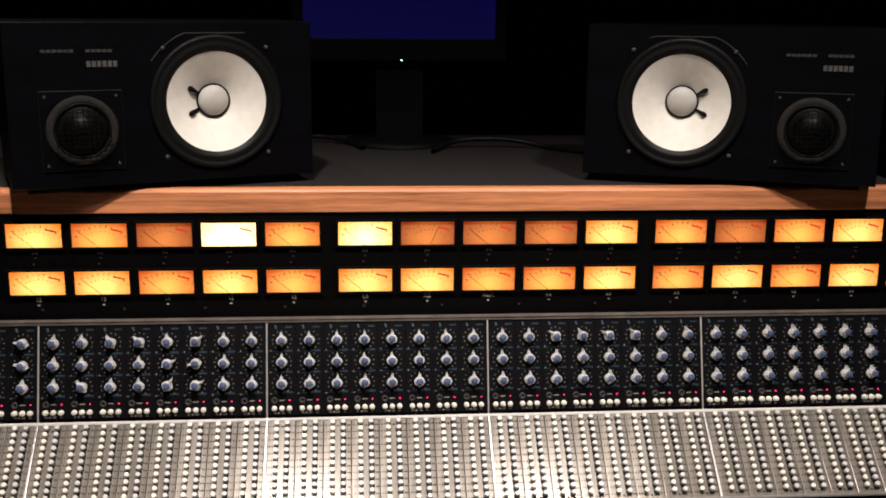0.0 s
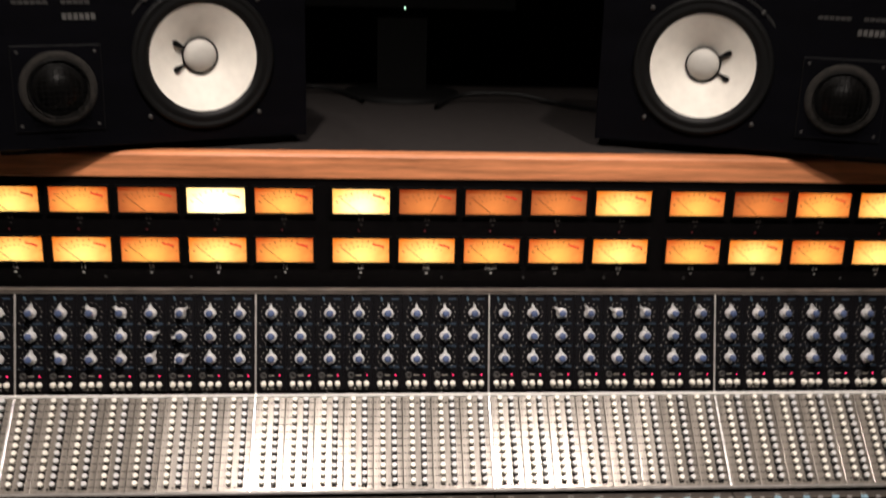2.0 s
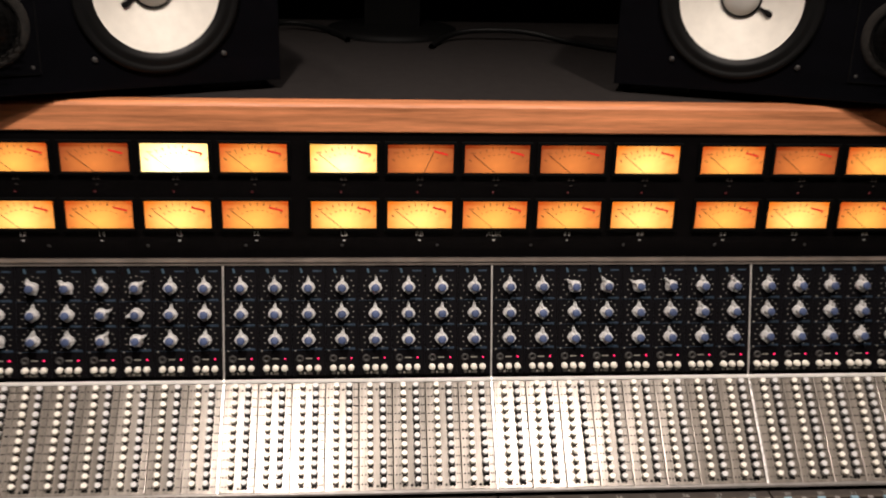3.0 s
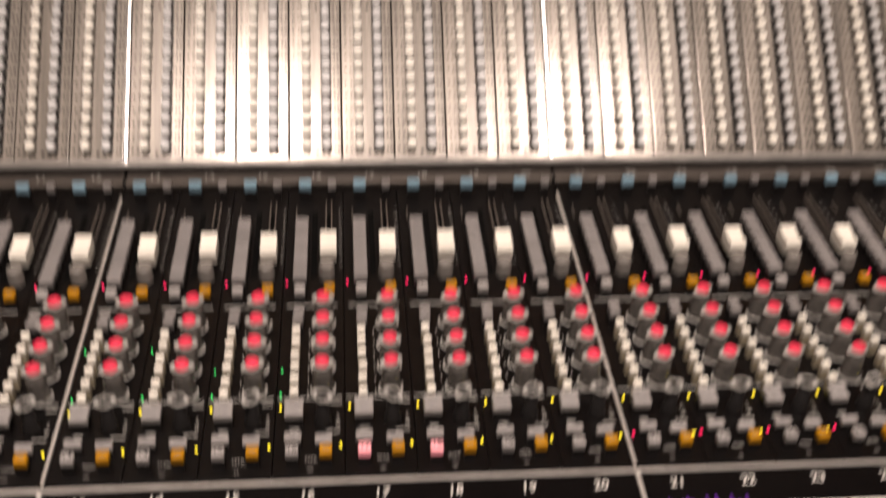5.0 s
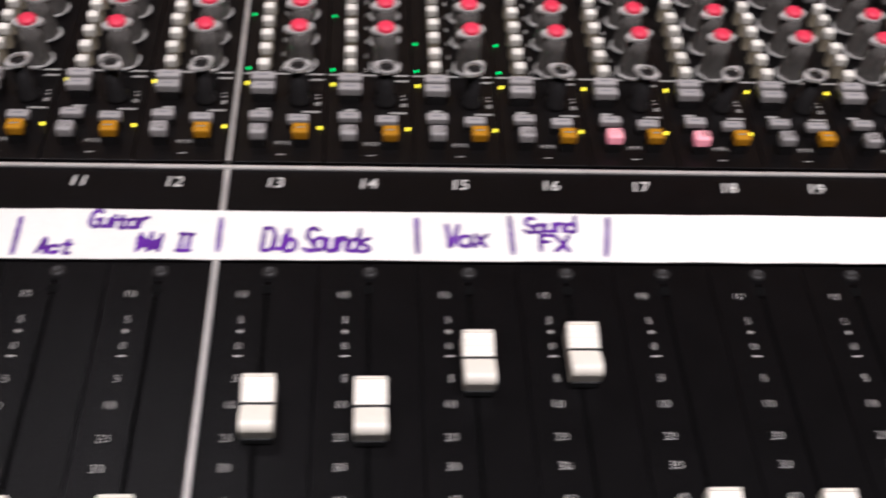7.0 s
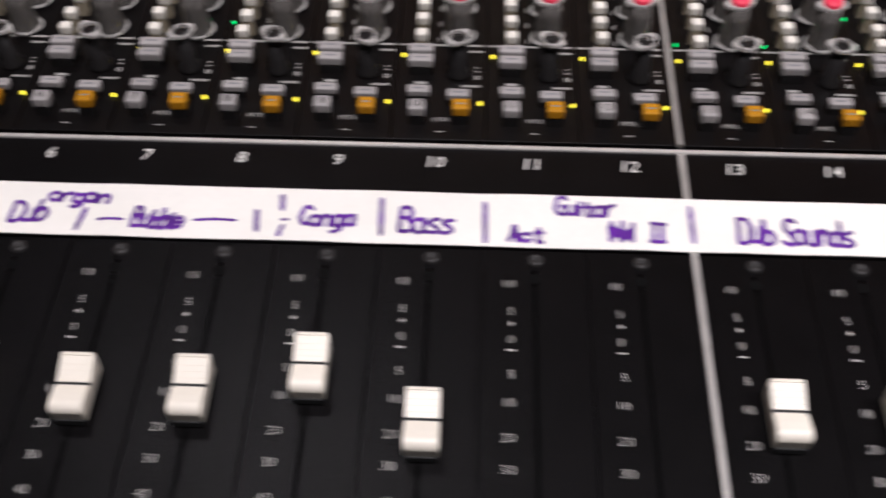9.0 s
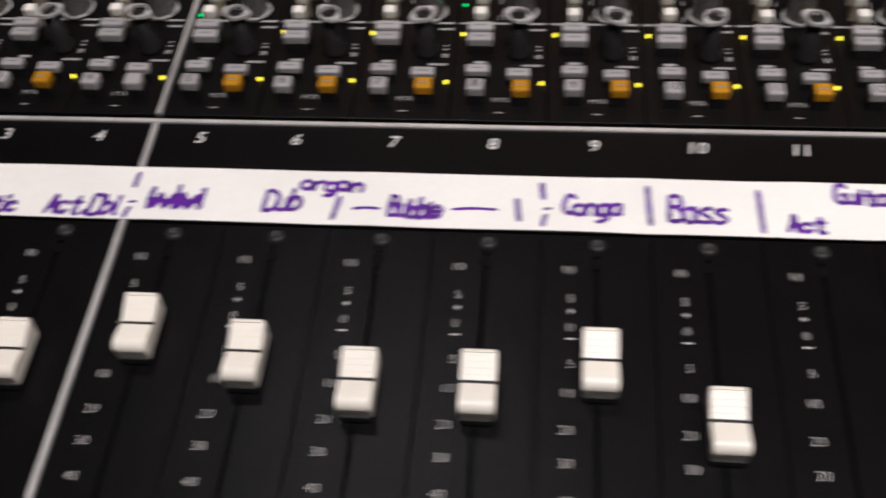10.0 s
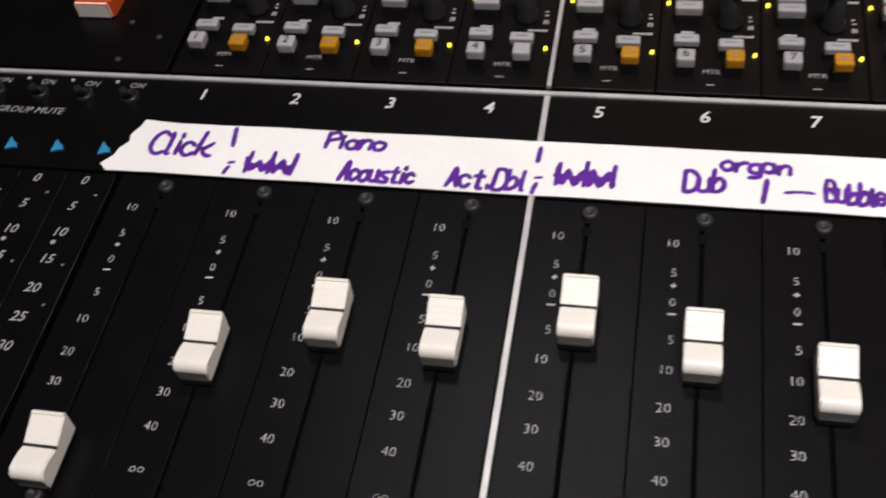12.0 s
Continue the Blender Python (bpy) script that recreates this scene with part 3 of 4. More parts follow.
def red_knob():
    bm = bmesh.new()
    fluted(bm, [(0.174, 0.07), (0.158, 0.16), (0.146, 0.40), (0.136, 0.55), (0.10, 0.556)], 6, 0.10, 0)
    lathe(bm, [(0.11, 0.0), (0.10, 0.30), (0.085, 0.54), (0.0, 0.545)], 14, 2)
    ring_plate(bm, star(0.180, 0.195), 0.160, 0.045, 0.07, 1)
    ring_plate(bm, star(0.118, 0.178), 0.088, 0.56, 0.60, 1)
    cap_bm = bmesh.new()
    lathe(cap_bm, [(0.102, 0.585), (0.104, 0.63), (0.09, 0.65), (0.0, 0.655)], 20)
    return mesh("knob_body", bm, M_CLEAR, M_CLEARRIM, M_SCREW), mesh("red_cap", cap_bm, M_RED)


def ring_knob():
    bm = bmesh.new()
    lathe(bm, [(0.13, 0.02), (0.13, 0.05), (0.10, 0.08), (0.09, 0.48), (0.0, 0.485)], 20, 0)
    ring_plate(bm, star(0.116, 0.160), 0.094, 0.50, 0.54, 1)
    return mesh("ring_knob", bm, M_DARKKNOB, M_CLEARRIM)


def short_fader():
    bm = bmesh.new()
    profile_bar(bm, [(-0.17, 0.16), (-0.20, 0.36), (-0.15, 0.43), (0.0, 0.41), (0.26, 0.46), (0.30, 0.40), (0.27, 0.16)], -0.135, 0.135)
    box(bm, 0, 0, 0.08, 0.05, 0.2, 0.18, 1)
    ro = bmesh.new()
    fluted(ro, [(0.14, 0.0), (0.135, 0.22), (0.12, 0.27)], 6, 0.06)
    lathe(ro, [(0.12, 0.27), (0.10, 0.285), (0.0, 0.285)], 16)
    return mesh("short_fader_cap", bm, M_WHITE, M_SCREW), mesh("trim_knob", ro, M_TRIM)


def led_mesh(name, mat, r=0.018):
    bm = bmesh.new()
    lathe(bm, [(r, 0.0), (r, 0.018), (r * 0.7, 0.034), (0.0, 0.038)], 10)
    return mesh(name, bm, mat)


st = bmesh.new()
box(st, 0, 3.82, -0.05, 0.99, 7.04, 0.1, bevel=0.012)
strip_plate = mesh("plate", st, M_STRIP)
pr = bmesh.new()
text_bm(pr, "MTR", 0.03, 0.575, 0.06, 0, 0.003, width=0.17)
for x0, x1, y in ((-0.48, 0.46, 1.80), (-0.42, 0.40, 3.92)):
    box(pr, (x0 + x1) / 2, y, 0.003, x1 - x0, 0.028, 0.004)
for y, x, w, h in ((1.17, -0.22, 0.13, 0.035), (1.70, 0.38, 0.16, 0.03), (1.13, 0.33, 0.20, 0.03), (0.42, 0.02, 0.08, 0.012), (1.27, 0.385, 0.02, 0.06), (1.27, 0.415, 0.02, 0.06), (1.37, 0.40, 0.04, 0.02), (1.43, 0.395, 0.03, 0.02)):
    box(pr, x, y, 0.003, w, h, 0.004)
for k in range(6):
    box(pr, -0.04, 1.9 + 0.27 * k, 0.003, 0.016, 0.08, 0.004)
for k in range(9):
    box(pr, 0.45, 5.0 + 0.2 * k, 0.003, 0.05, 0.018, 0.004)
strip_marks = mesh("panel_print", pr, M_PRINT)
sl = bmesh.new()
box(sl, 0.245, 5.5, 0.002, 0.07, 2.0, 0.01)
box(sl, 0.0, 5.6, 0.001, 0.10, 1.9, 0.008)
for dx in (0.195, 0.295):
    box(sl, dx, 6.15, 0.035, 0.014, 1.3, 0.05, 1)
box(sl, -0.335, 6.45, 0.02, 0.014, 0.32, 0.03, 1)
strip_slot = mesh("short_fader_slot", sl, M_GROOVE, M_UPRAIL)
c_grey = cap("button", 0.17, 0.13, 0.26, M_GREY)
c_stack = cap("button", 0.23, 0.205, 0.28, M_GREY, bars=1)
c_white = cap("button", 0.128, 0.118, 0.30, M_WHITE, stem=M_STEM)
c_dbl = cap("button", 0.27, 0.125, 0.22, M_LABEL, bars=1)
c_label = cap("label_button", 0.24, 0.115, 0.16, M_LABEL, bars=1)
c_front = cap("channel_button", 0.176, 0.165, 0.24, M_LABEL)
c_pink = cap("channel_button", 0.176, 0.165, 0.24, M_PINK)
c_amber = cap("amber_button", 0.176, 0.165, 0.24, M_AMBER, bars=1)
c_blue = cap("blue_button", 0.23, 0.15, 0.30, M_PALEBLUE)
c_twin = cap("button", 0.15, 0.13, 0.28, M_GREY)
knob_body, knob_red = red_knob()
knob_ring = ring_knob()
sf_cap, sf_trim = short_fader()
led_r, led_y, led_g = led_mesh("red_led", M_LED_R, 0.023), led_mesh("yellow_led", M_LED_Y, 0.020), led_mesh("green_led", M_LED_G, 0.014)
GREEN = {13: (1.88, 2.93), 14: (1.88, 2.93), 15: (1.88, 2.40), 16: (1.88, 2.40), 5: (1.88,), 8: (2.1,)}
for ch in CHANNELS:
    x = X(ch)
    p = put("channel_strip", strip_plate, at(x, 0, 0), console, "black channel strip crowded with buttons and knobs")
    put("panel_print", strip_marks, at(x, 0, 0), p)
    put("short_fader_slot", strip_slot, at(x, 0, 0), p)
    jit = lambda s=0.012: rng.uniform(-s, s)
    put("channel_button", c_pink if ch in (17, 18) else c_front, at(x - 0.23, 0.60 + jit(), 0), p, "lit pink button" if ch in (17, 18) else "pale grey numbered button")
    put("amber_button" if ch != 4 else "button", c_amber if ch != 4 else c_front, at(x + 0.235, 0.60 + jit(), 0), p, "amber button" if ch != 4 else "")
    bm = bmesh.new()
    text_bm(bm, str(ch), 0, -0.05, 0.1, 0, 0)
    put("button_number", mesh("button_number", bm, M_LINE), at(x - 0.23, 0.605, 0.245), p)
    put("label_button", c_label, at(x - 0.23, 0.92, 0), p)
    put("label_button", c_label, at(x + 0.20, 0.87, 0), p)
    put("yellow_led", led_y, at(x + 0.44, 0.85, 0), p, "lit yellow lamp")
    if ch >= 21:
        put("red_led", led_r, at(x - 0.44, 0.88, 0), p, "lit red lamp")
    put("button", c_dbl, at(x - 0.225, 1.35, 0), p)
    put("button", c_dbl, at(x - 0.225, 1.49, 0.03), p)
    put("yellow_led", led_y, at(x - 0.43, 1.61, 0), p, "lit yellow lamp")
    for k in range(6):
        put("button", c_white, at(x - 0.23 + jit(0.008), 1.68 + 0.268 * k + jit(0.02), 0), p, "small cream push button")
    put("button", c_grey, at(x - 0.22, 3.34, 0), p)
    put("button", c_grey, at(x - 0.21, 3.52, 0), p)
    for y in GREEN.get(ch, ()):
        put("green_led", led_g, at(x - 0.44, y, 0), p, "lit green lamp")
    for y in (3.417, 2.912, 2.417, 1.934):
        m = at(x + 0.183, y, 0) @ Matrix.Rotation(radians(rng.uniform(2, 28)), 4, "Z")
        put("knob_body", knob_body, m, p, "smoky clear plastic knob")
        put("red_cap", knob_red, m, p, "red knob cap")
    put("ring_knob", knob_ring, at(x + 0.19, 1.33, 0) @ Matrix.Rotation(radians(rng.uniform(-60, 60)), 4, "Z"), p, "black knob with a clear pointer ring")
    put("amber_button", c_amber, at(x + 0.27, 4.12, 0), p, "amber button")
    put("red_led", led_r, at(x - 0.44, 4.51, 0), p, "lit red lamp")
    put("button", c_front, at(x - 0.21, 4.08, 0.02), p)
    for k in range(7):
        put("button", c_stack, at(x - 0.215, 4.44 + 0.245 * k, 0), p)
    put("short_fader_cap", sf_cap, at(x + 0.25, 5.06 + jit(0.03), 0), p, "white short fader cap")
    put("trim_knob", sf_trim, at(x + 0.22, 4.69, 0), p, "smoky grey trim knob")
    put("blue_button", c_blue, at(x - 0.19, 7.13, 0), p, "pale blue button")
    put("button", c_twin, at(x + 0.30, 7.16, 0), p)

# ---- main faders ----
NUM_Y = -0.10
for a, b in zip([-4.5] + DIVIDERS, DIVIDERS):
    bm = bmesh.new()
    xa, xb = (LEFT if a < 0 else X(a) + 0.035), X(b) - 0.035
    box(bm, (xa + xb) / 2, -0.47, -0.05, xb - xa, 1.32, 0.1, bevel=0.01)
    for ch in range(math.ceil(a), math.ceil(b)):
        if ch >= 1:
            text_bm(bm, str(ch), X(ch) - 0.02, NUM_Y + 0.01, 0.15, 1, 0.003, shear=0.12, bold=0.008)
    put("number_strip", mesh("number_strip", bm, M_BLACK, M_NUM), ID, console, "black strip with white channel numbers")
fp = bmesh.new()
for sx in (-1, 1):
    box(fp, sx * 0.2565, -3.36, -0.04, 0.477, 4.40, 0.08, bevel=0.005)
box(fp, 0, -1.28, -0.045, 0.06, 0.24, 0.09)
box(fp, 0, -5.0, -0.045, 0.06, 1.1, 0.09)
cyl(fp, 0, -1.50, -0.03, 0.006, 0.055, 0.055, 14, 1)
fader_plate = mesh("fader_plate", fp, M_BLACK, M_GROOVE)
fm = bmesh.new()
for s, y, dx in (("10", -1.556, -0.25), ("5", -1.872, -0.225), ("0", -2.183, -0.225), ("5", -2.554, -0.22), ("10", -2.843, -0.25), ("20", -3.189, -0.25), ("30", -3.489, -0.25), ("40", -3.81, -0.25), ("oo", -4.185, -0.235)):
    text_bm(fm, s, dx, y - 0.05, 0.086, 0, 0.003, bold=-0.022)
box(fm, -0.225, -2.02, 0.003, 0.05, 0.01, 0.004)
box(fm, -0.225, -2.02, 0.003, 0.01, 0.05, 0.004)
box(fm, -0.225, -2.31, 0.003, 0.07, 0.014, 0.004)
fader_marks = mesh("scale_print", fm, M_SCALE)
sc = bmesh.new()
lathe(sc, [(0.075, 0.0), (0.075, 0.02), (0.06, 0.04), (0.03, 0.042), (0.025, 0.02), (0.0, 0.02)], 18)
fader_screw = mesh("screw", sc, M_FADERSCREW)
fs = bmesh.new()
box(fs, 0, 0, 0.0, 0.036, 2.74, 0.03)
fader_track = mesh("track", fs, M_TRACK)


def fader_cap_mesh():
    bm = bmesh.new()
    w = 0.147
    prof = [(-0.275, 0.08)]
    for k in range(9):
        a = radians(180 - k * 105 / 8)
        prof.append((-0.205 + 0.085 * math.cos(a), 0.212 + 0.085 * math.sin(a)))
    prof += [(-0.12, 0.284), (-0.06, 0.266), (-0.016, 0.252), (-0.013, 0.240), (0.013, 0.240), (0.016, 0.254)]
    for k in range(4):
        y, z = 0.055 + 0.056 * k, 0.268 + 0.0165 * k
        prof += [(y, z), (y + 0.003, z - 0.002), (y + 0.008, z + 0.002)]
    prof += [(0.245, 0.324), (0.247, 0.338), (0.268, 0.340), (0.281, 0.330), (0.288, 0.304), (0.279, 0.08)]
    profile_bar(bm, [(y * 0.96 - 0.008, z * 0.97) for y, z in prof], -w, w)
    bmesh.ops.recalc_face_normals(bm, faces=bm.faces)
    ends = [f for f in bm.faces if len(f.verts) > 6]
    bmesh.ops.bevel(bm, geom=list({e for f in ends for e in f.edges}), offset=0.011, segments=2, affect="EDGES")
    box(bm, 0, -0.008, 0.236, w * 2 + 0.006, 0.026, 0.012, 1)
    box(bm, 0, -0.02, 0.06, 0.05, 0.22, 0.16, 2)
    box(bm, 0, -0.02, 0.06, 0.26, 0.54, 0.07, 1)
    return mesh("fader_cap", bm, M_CAP, M_LINE, M_SCREW)


fader_cap = fader_cap_mesh()
SET = {1: -4.18, 2: -3.10, 3: -2.67, 4: -2.75, 5: -2.44, 6: -2.68, 7: -2.91, 8: -2.89, 9: -2.63, 10: -3.15, 11: -4.15, 12: -4.15, 13: -2.96, 14: -2.99,
       15: -2.465, 16: -2.37, 17: -4.13, 18: -4.15, 19: -4.13, 20: -4.15, 21: -2.32, 22: -2.31, 23: -2.41}
for ch in CHANNELS:
    x = X(ch)
    p = put("fader_strip", fader_plate, at(x, 0, 0), console, "black fader strip with a white decibel scale")
    put("scale_print", fader_marks, at(x, 0, 0), p)
    put("track", fader_track, at(x, -2.95, -0.026), p)
    put("screw", fader_screw, at(x + 0.01, -1.29, 0), p)
    put("screw", fader_screw, at(x + 0.01, -4.52, 0), p)
    put("fader_cap", fader_cap, at(x + 0.022, SET.get(ch, -2.9) - 0.025, 0), p, "ivory fader cap with a black line")

# ---- divider strips between the groups of eight ----
for d in DIVIDERS:
    x = X(d)
    bm = bmesh.new()
    box(bm, x, -3.36, -0.016, 0.052, 4.46, 0.05, bevel=0.006)
    box(bm, x, -0.47, -0.02, 0.052, 1.32, 0.05)
    put("fader_divider", mesh("fader_divider", bm, M_RAIL), ID, console, "aluminium divider strip")
    bm = bmesh.new()
    box(bm, x, 3.69, 0.0, 0.042, 6.78, 0.06, bevel=0.008)
    put("strip_divider", mesh("strip_divider", bm, M_RAIL), ID, console, "aluminium divider strip")
    bm = bmesh.new()
    box(bm, 0, SV_LEN / 2, 0.0, 0.06, SV_LEN, 0.07, bevel=0.01)
    put("silver_divider", mesh("silver_divider", bm, M_CHROME), SV @ at(x, 0, 0), console, "bright aluminium divider strip")
    bm = bmesh.new()
    box(bm, 0, EQ_LEN / 2, 0.0, 0.05, EQ_LEN - 0.02, 0.06, bevel=0.01)
    put("equaliser_divider", mesh("equaliser_divider", bm, M_RAIL), EQ @ at(x, 0, 0), console, "aluminium divider strip")

# ---- master section beside channel one ----
bm = bmesh.new()
box(bm, (LEFT + X(0.5)) / 2, 3.69, -0.05, X(0.5) - LEFT - 0.02, 6.78, 0.1, bevel=0.012)
put("master_strip", mesh("master_strip", bm, M_BLACK), ID, console, "black master section panel")
bm = bmesh.new()
box(bm, 0, 0, 0, X(0.5) - LEFT - 0.02, EQ_LEN - 0.14, 0.1)
put("master_upper_panel", mesh("master_upper_panel", bm, M_EQ), EQ @ at((LEFT + X(0.5)) / 2, EQ_LEN / 2, -0.05), console)
bm = bmesh.new()
box(bm, 0, 0, 0, X(0.5) - LEFT - 0.02, SV_LEN - 0.14, 0.08)
put("master_silver_panel", mesh("master_silver_panel", bm, M_ALU), SV @ at((LEFT + X(0.5)) / 2, SV_LEN / 2, -0.04), console)
tog = bmesh.new()
lathe(tog, [(0.10, 0.0), (0.10, 0.05), (0.075, 0.07), (0.06, 0.05), (0.0, 0.05)], 14)
cyl(tog, 0, 0, 0.05, 0.20, 0.028, 0.04, 10, 0, Matrix.Rotation(radians(18), 4, "X"))
toggle = mesh("toggle_switch", tog, M_DARKKNOB)
tri = bmesh.new()
prism(tri, [(-0.06, -0.08), (-0.055, 0.09), (0.0, 0.03), (0.05, 0.0), (0.03, -0.01), (0.075, -0.05), (0.02, -0.05)], 0.0, 0.02)
triangle = mesh("blue_arrow", tri, M_BLUE)
for k in range(9):
    x = -16.44 - 0.515 * k
    bm = bmesh.new()
    box(bm, 0, -3.36, -0.04, 0.505, 4.40, 0.08, bevel=0.01)
    for s, y in (("0", -1.27), ("5", -1.60), ("10", -1.92), ("15", -2.24), ("20", -2.57), ("25", -2.89), ("30", -3.20), ("40", -3.6), ("50", -4.0)):
        text_bm(bm, s, -0.05, y - 0.05, 0.105, 1, 0.003, shear=0.2, bold=0.008)
    cyl(bm, -0.06, -2.05, 0, 0.012, 0.025, 0.025, 8, 1)
    for q in (-1.45, -2.3, -2.75):
        box(bm, 0.14, q, 0.003, 0.03, 0.02, 0.004, 2)
    p = put("group_strip", mesh("group_strip", bm, M_BLACK, M_PRINT, M_DIM), at(x - 0.02, 0, 0), console, "narrow black group fader strip with white scale")
    put("blue_arrow", triangle, at(x, -0.85, 0.002), p, "pale blue arrow mark")
    put("toggle_switch", toggle, at(x, -0.13, 0), p, "small metal toggle switch")
    bm = bmesh.new()
    text_bm(bm, "ON", 0.0, 0.03, 0.075, 0, 0.004, shear=0.2)
    cyl(bm, -0.23, 0.10, 0, 0.02, 0.022, 0.02, 8)
    put("switch_label", mesh("switch_label", bm, M_PRINT), at(x, 0, 0), p)
bm = bmesh.new()
text_bm(bm, "GROUP MUTE", -17.51, -0.40, 0.088, 0, 0.004, shear=0.2, width=0.78)
put("section_label", mesh("section_label", bm, M_PRINT), ID, console, "white lettering")
bm = bmesh.new()
box(bm, 0, 0, 0.11, 0.44, 0.56, 0.22, 0, bevel=0.02)
box(bm, -0.02, -0.29, 0.105, 0.40, 0.05, 0.19, 1, bevel=0.01)
box(bm, -0.03, 0.0, 0.222, 0.30, 0.46, 0.01, 2)
put("orange_button", mesh("orange_button", bm, M_ORANGE, M_WHITE, M_AMBER), at(-17.30, 1.42, 0), console, "large lit orange button with a cream front")
for sx, sy in ((-16.85, 1.05), (-16.45, 0.82), (-16.8, 0.45)):
    bm = bmesh.new()
    cyl(bm, 0, 0, 0, 0.02, 0.035, 0.03, 10)
    put("panel_screw", mesh("panel_screw", bm, M_SCREW), at(sx, sy, 0), console)

# ---- paper tape with handwriting over the faders ----


def tape(x0, x1, dy, torn, z):
    bm = bmesh.new()
    r = random.Random(9)
    top, bot = [], []
    n = max(2, int((x1 - x0) / 0.5))
    for k in range(n + 1):
        x = x0 + (x1 - x0) * k / n
        top.append((x, -0.455 + dy + r.uniform(-0.006, 0.006)))
        bot.append((x, -1.130 + dy + r.uniform(-0.006, 0.006)))
    if torn:
        left = [(x0 - 0.04, -1.135), (x0 - 0.12, -1.05), (x0 - 0.02, -0.93), (x0 + 0.0, -0.84), (x0 + 0.08, -0.74), (x0 + 0.06, -0.64), (x0 + 0.13, -0.52), (x0 + 0.15, -0.43)]
        top[0], bot[0] = (x0 + 0.25, -0.44), (x0 + 0.2, -1.13)
        outline = bot + top[::-1] + left[::-1]
    else:
        outline = bot + top[::-1]
    prism(bm, outline, z, z + 0.010)
    return mesh("paper_tape", bm, M_TAPE)


tape_a = tagged(put("paper_tape", tape(-16.30, 2.50, 0.0, True, 0.012)), "white paper tape with purple handwriting across the faders", "tape", "label tapes")
tape_b = tagged(put("paper_tape", tape(2.44, 21.0, -0.012, False, 0.024)), "white paper tape lying on from the first strip", "tape", "label tapes")
WORDS = [
    ('Click', -15.98, -0.88, 0.66, 0.31),
    ('!', -15.12, -0.73, -0.03, 0.24),
    ('¡', -15.1, -1.09, -0.01, 0.14),
    ('Piano', -14.19, -0.68, 0.61, 0.20),
    ('#', -14.92, -1.08, 0.49, 0.26),
    ('Acoustic', -13.96, -1.08, 0.74, 0.23),
    ('Act.Dbl', -12.92, -1.08, 0.74, 0.26),
    ('!', -12.1, -0.72, 0.01, 0.18),
    ('¡', -12.1, -1.11, 0.0, 0.19),
    ('#', -11.92, -1.01, 0.54, 0.28),
    ('Dub', -10.76, -0.97, 0.37, 0.27),
    ('organ', -10.43, -0.71, 0.62, 0.14),
    ('|', -10.07, -1.06, 0.04, 0.27),
    ('-', -9.88, -0.96, 0.25, 0.08),
    ('Bubble', -9.54, -1.01, 0.52, 0.24),
    ('-', -8.93, -0.94, 0.42, 0.09),
    ('|', -8.29, -1.02, -0.03, 0.26),
    ('!', -8.07, -0.74, -0.02, 0.19),
    ('¡', -8.06, -1.07, -0.02, 0.2),
    ('Conga', -7.89, -0.93, 0.56, 0.24),
    ('|', -7.07, -1.03, -0.02, 0.47),
    ('Bass', -6.9, -0.98, 0.54, 0.29),
    ('|', -6.05, -1.08, -0.01, 0.5),
    ('Act', -5.83, -1.06, 0.36, 0.2),
    ('Guitar', -5.37, -0.71, 0.61, 0.22),
    ('#', -4.84, -1.05, 0.22, 0.25),
    ('II', -4.45, -1.02, 0.16, 0.21),
    ('|', -4.03, -1.02, 0.0, 0.45),
    ('Dub Sounds', -3.59, -1.01, 1.11, 0.32),
    ('|', -2.0, -1.03, 0.0, 0.48),
    ('Vox', -1.72, -0.95, 0.46, 0.3),
    ('|', -1.01, -1.03, 0.0, 0.52),
    ('Sound', -0.87, -0.73, 0.56, 0.22),
    ('FX', -0.72, -0.99, 0.3, 0.21),
    ('|', -0.04, -1.05, 0.09, 0.54),
    ('#', 4.29, -0.53, 0.57, 0.15),
    ('#', 4.09, -0.93, 0.48, 0.18),
    ('#', 4.82, -0.92, 0.45, 0.16),
    ('#', 4.96, -0.6, 0.45, 0.23),
]
# marker letters as pen strokes: pairs of digits are x and y, the baseline is 2 and capitals reach 9
PEN = {
    "C": "58 39 18 05 13 32 53", "l": "18 15 12 22", "i": "16 14 12/17 18", "c": "45 26 05 03 22 43", "k": "09 05 02/46 24 14/14 32 52",
    "P": "02 06 09/08 39 57 46 05", "a": "45 26 05 03 22 43 46/46 43 52", "n": "06 04 02/04 26 45 42", "o": "26 05 03 22 43 45 26",
    "A": "02 15 29 35 42/14 45", "u": "06 03 22 43 46/46 43 52", "s": "46 26 05 24 43 32 02", "t": "28 24 22 42/06 26 46",
    "D": "02 06 09/09 39 57 54 32 02", "b": "09 05 02/04 26 45 43 22 02", "B": "02 06 09/09 39 47 36 06/26 54 42 02", ".": "12 13 22",
    "r": "06 04 02/04 26 46", "g": "45 26 05 03 22 43/46 43 41 20 00", "G": "58 39 18 05 13 32 53 55/35 65", "S": "58 39 18 16 35 53 42 22 03",
    "d": "45 26 05 03 22 43/49 45 42", "V": "09 15 22 35 49", "x": "06 24 42/46 24 02", "F": "02 06 09/09 39 59/06 36", "X": "09 35 52/59 35 02",
    "I": "22 25 29/09 29 49/02 22 42", "e": "04 44 45 26 05 03 22 43",
}


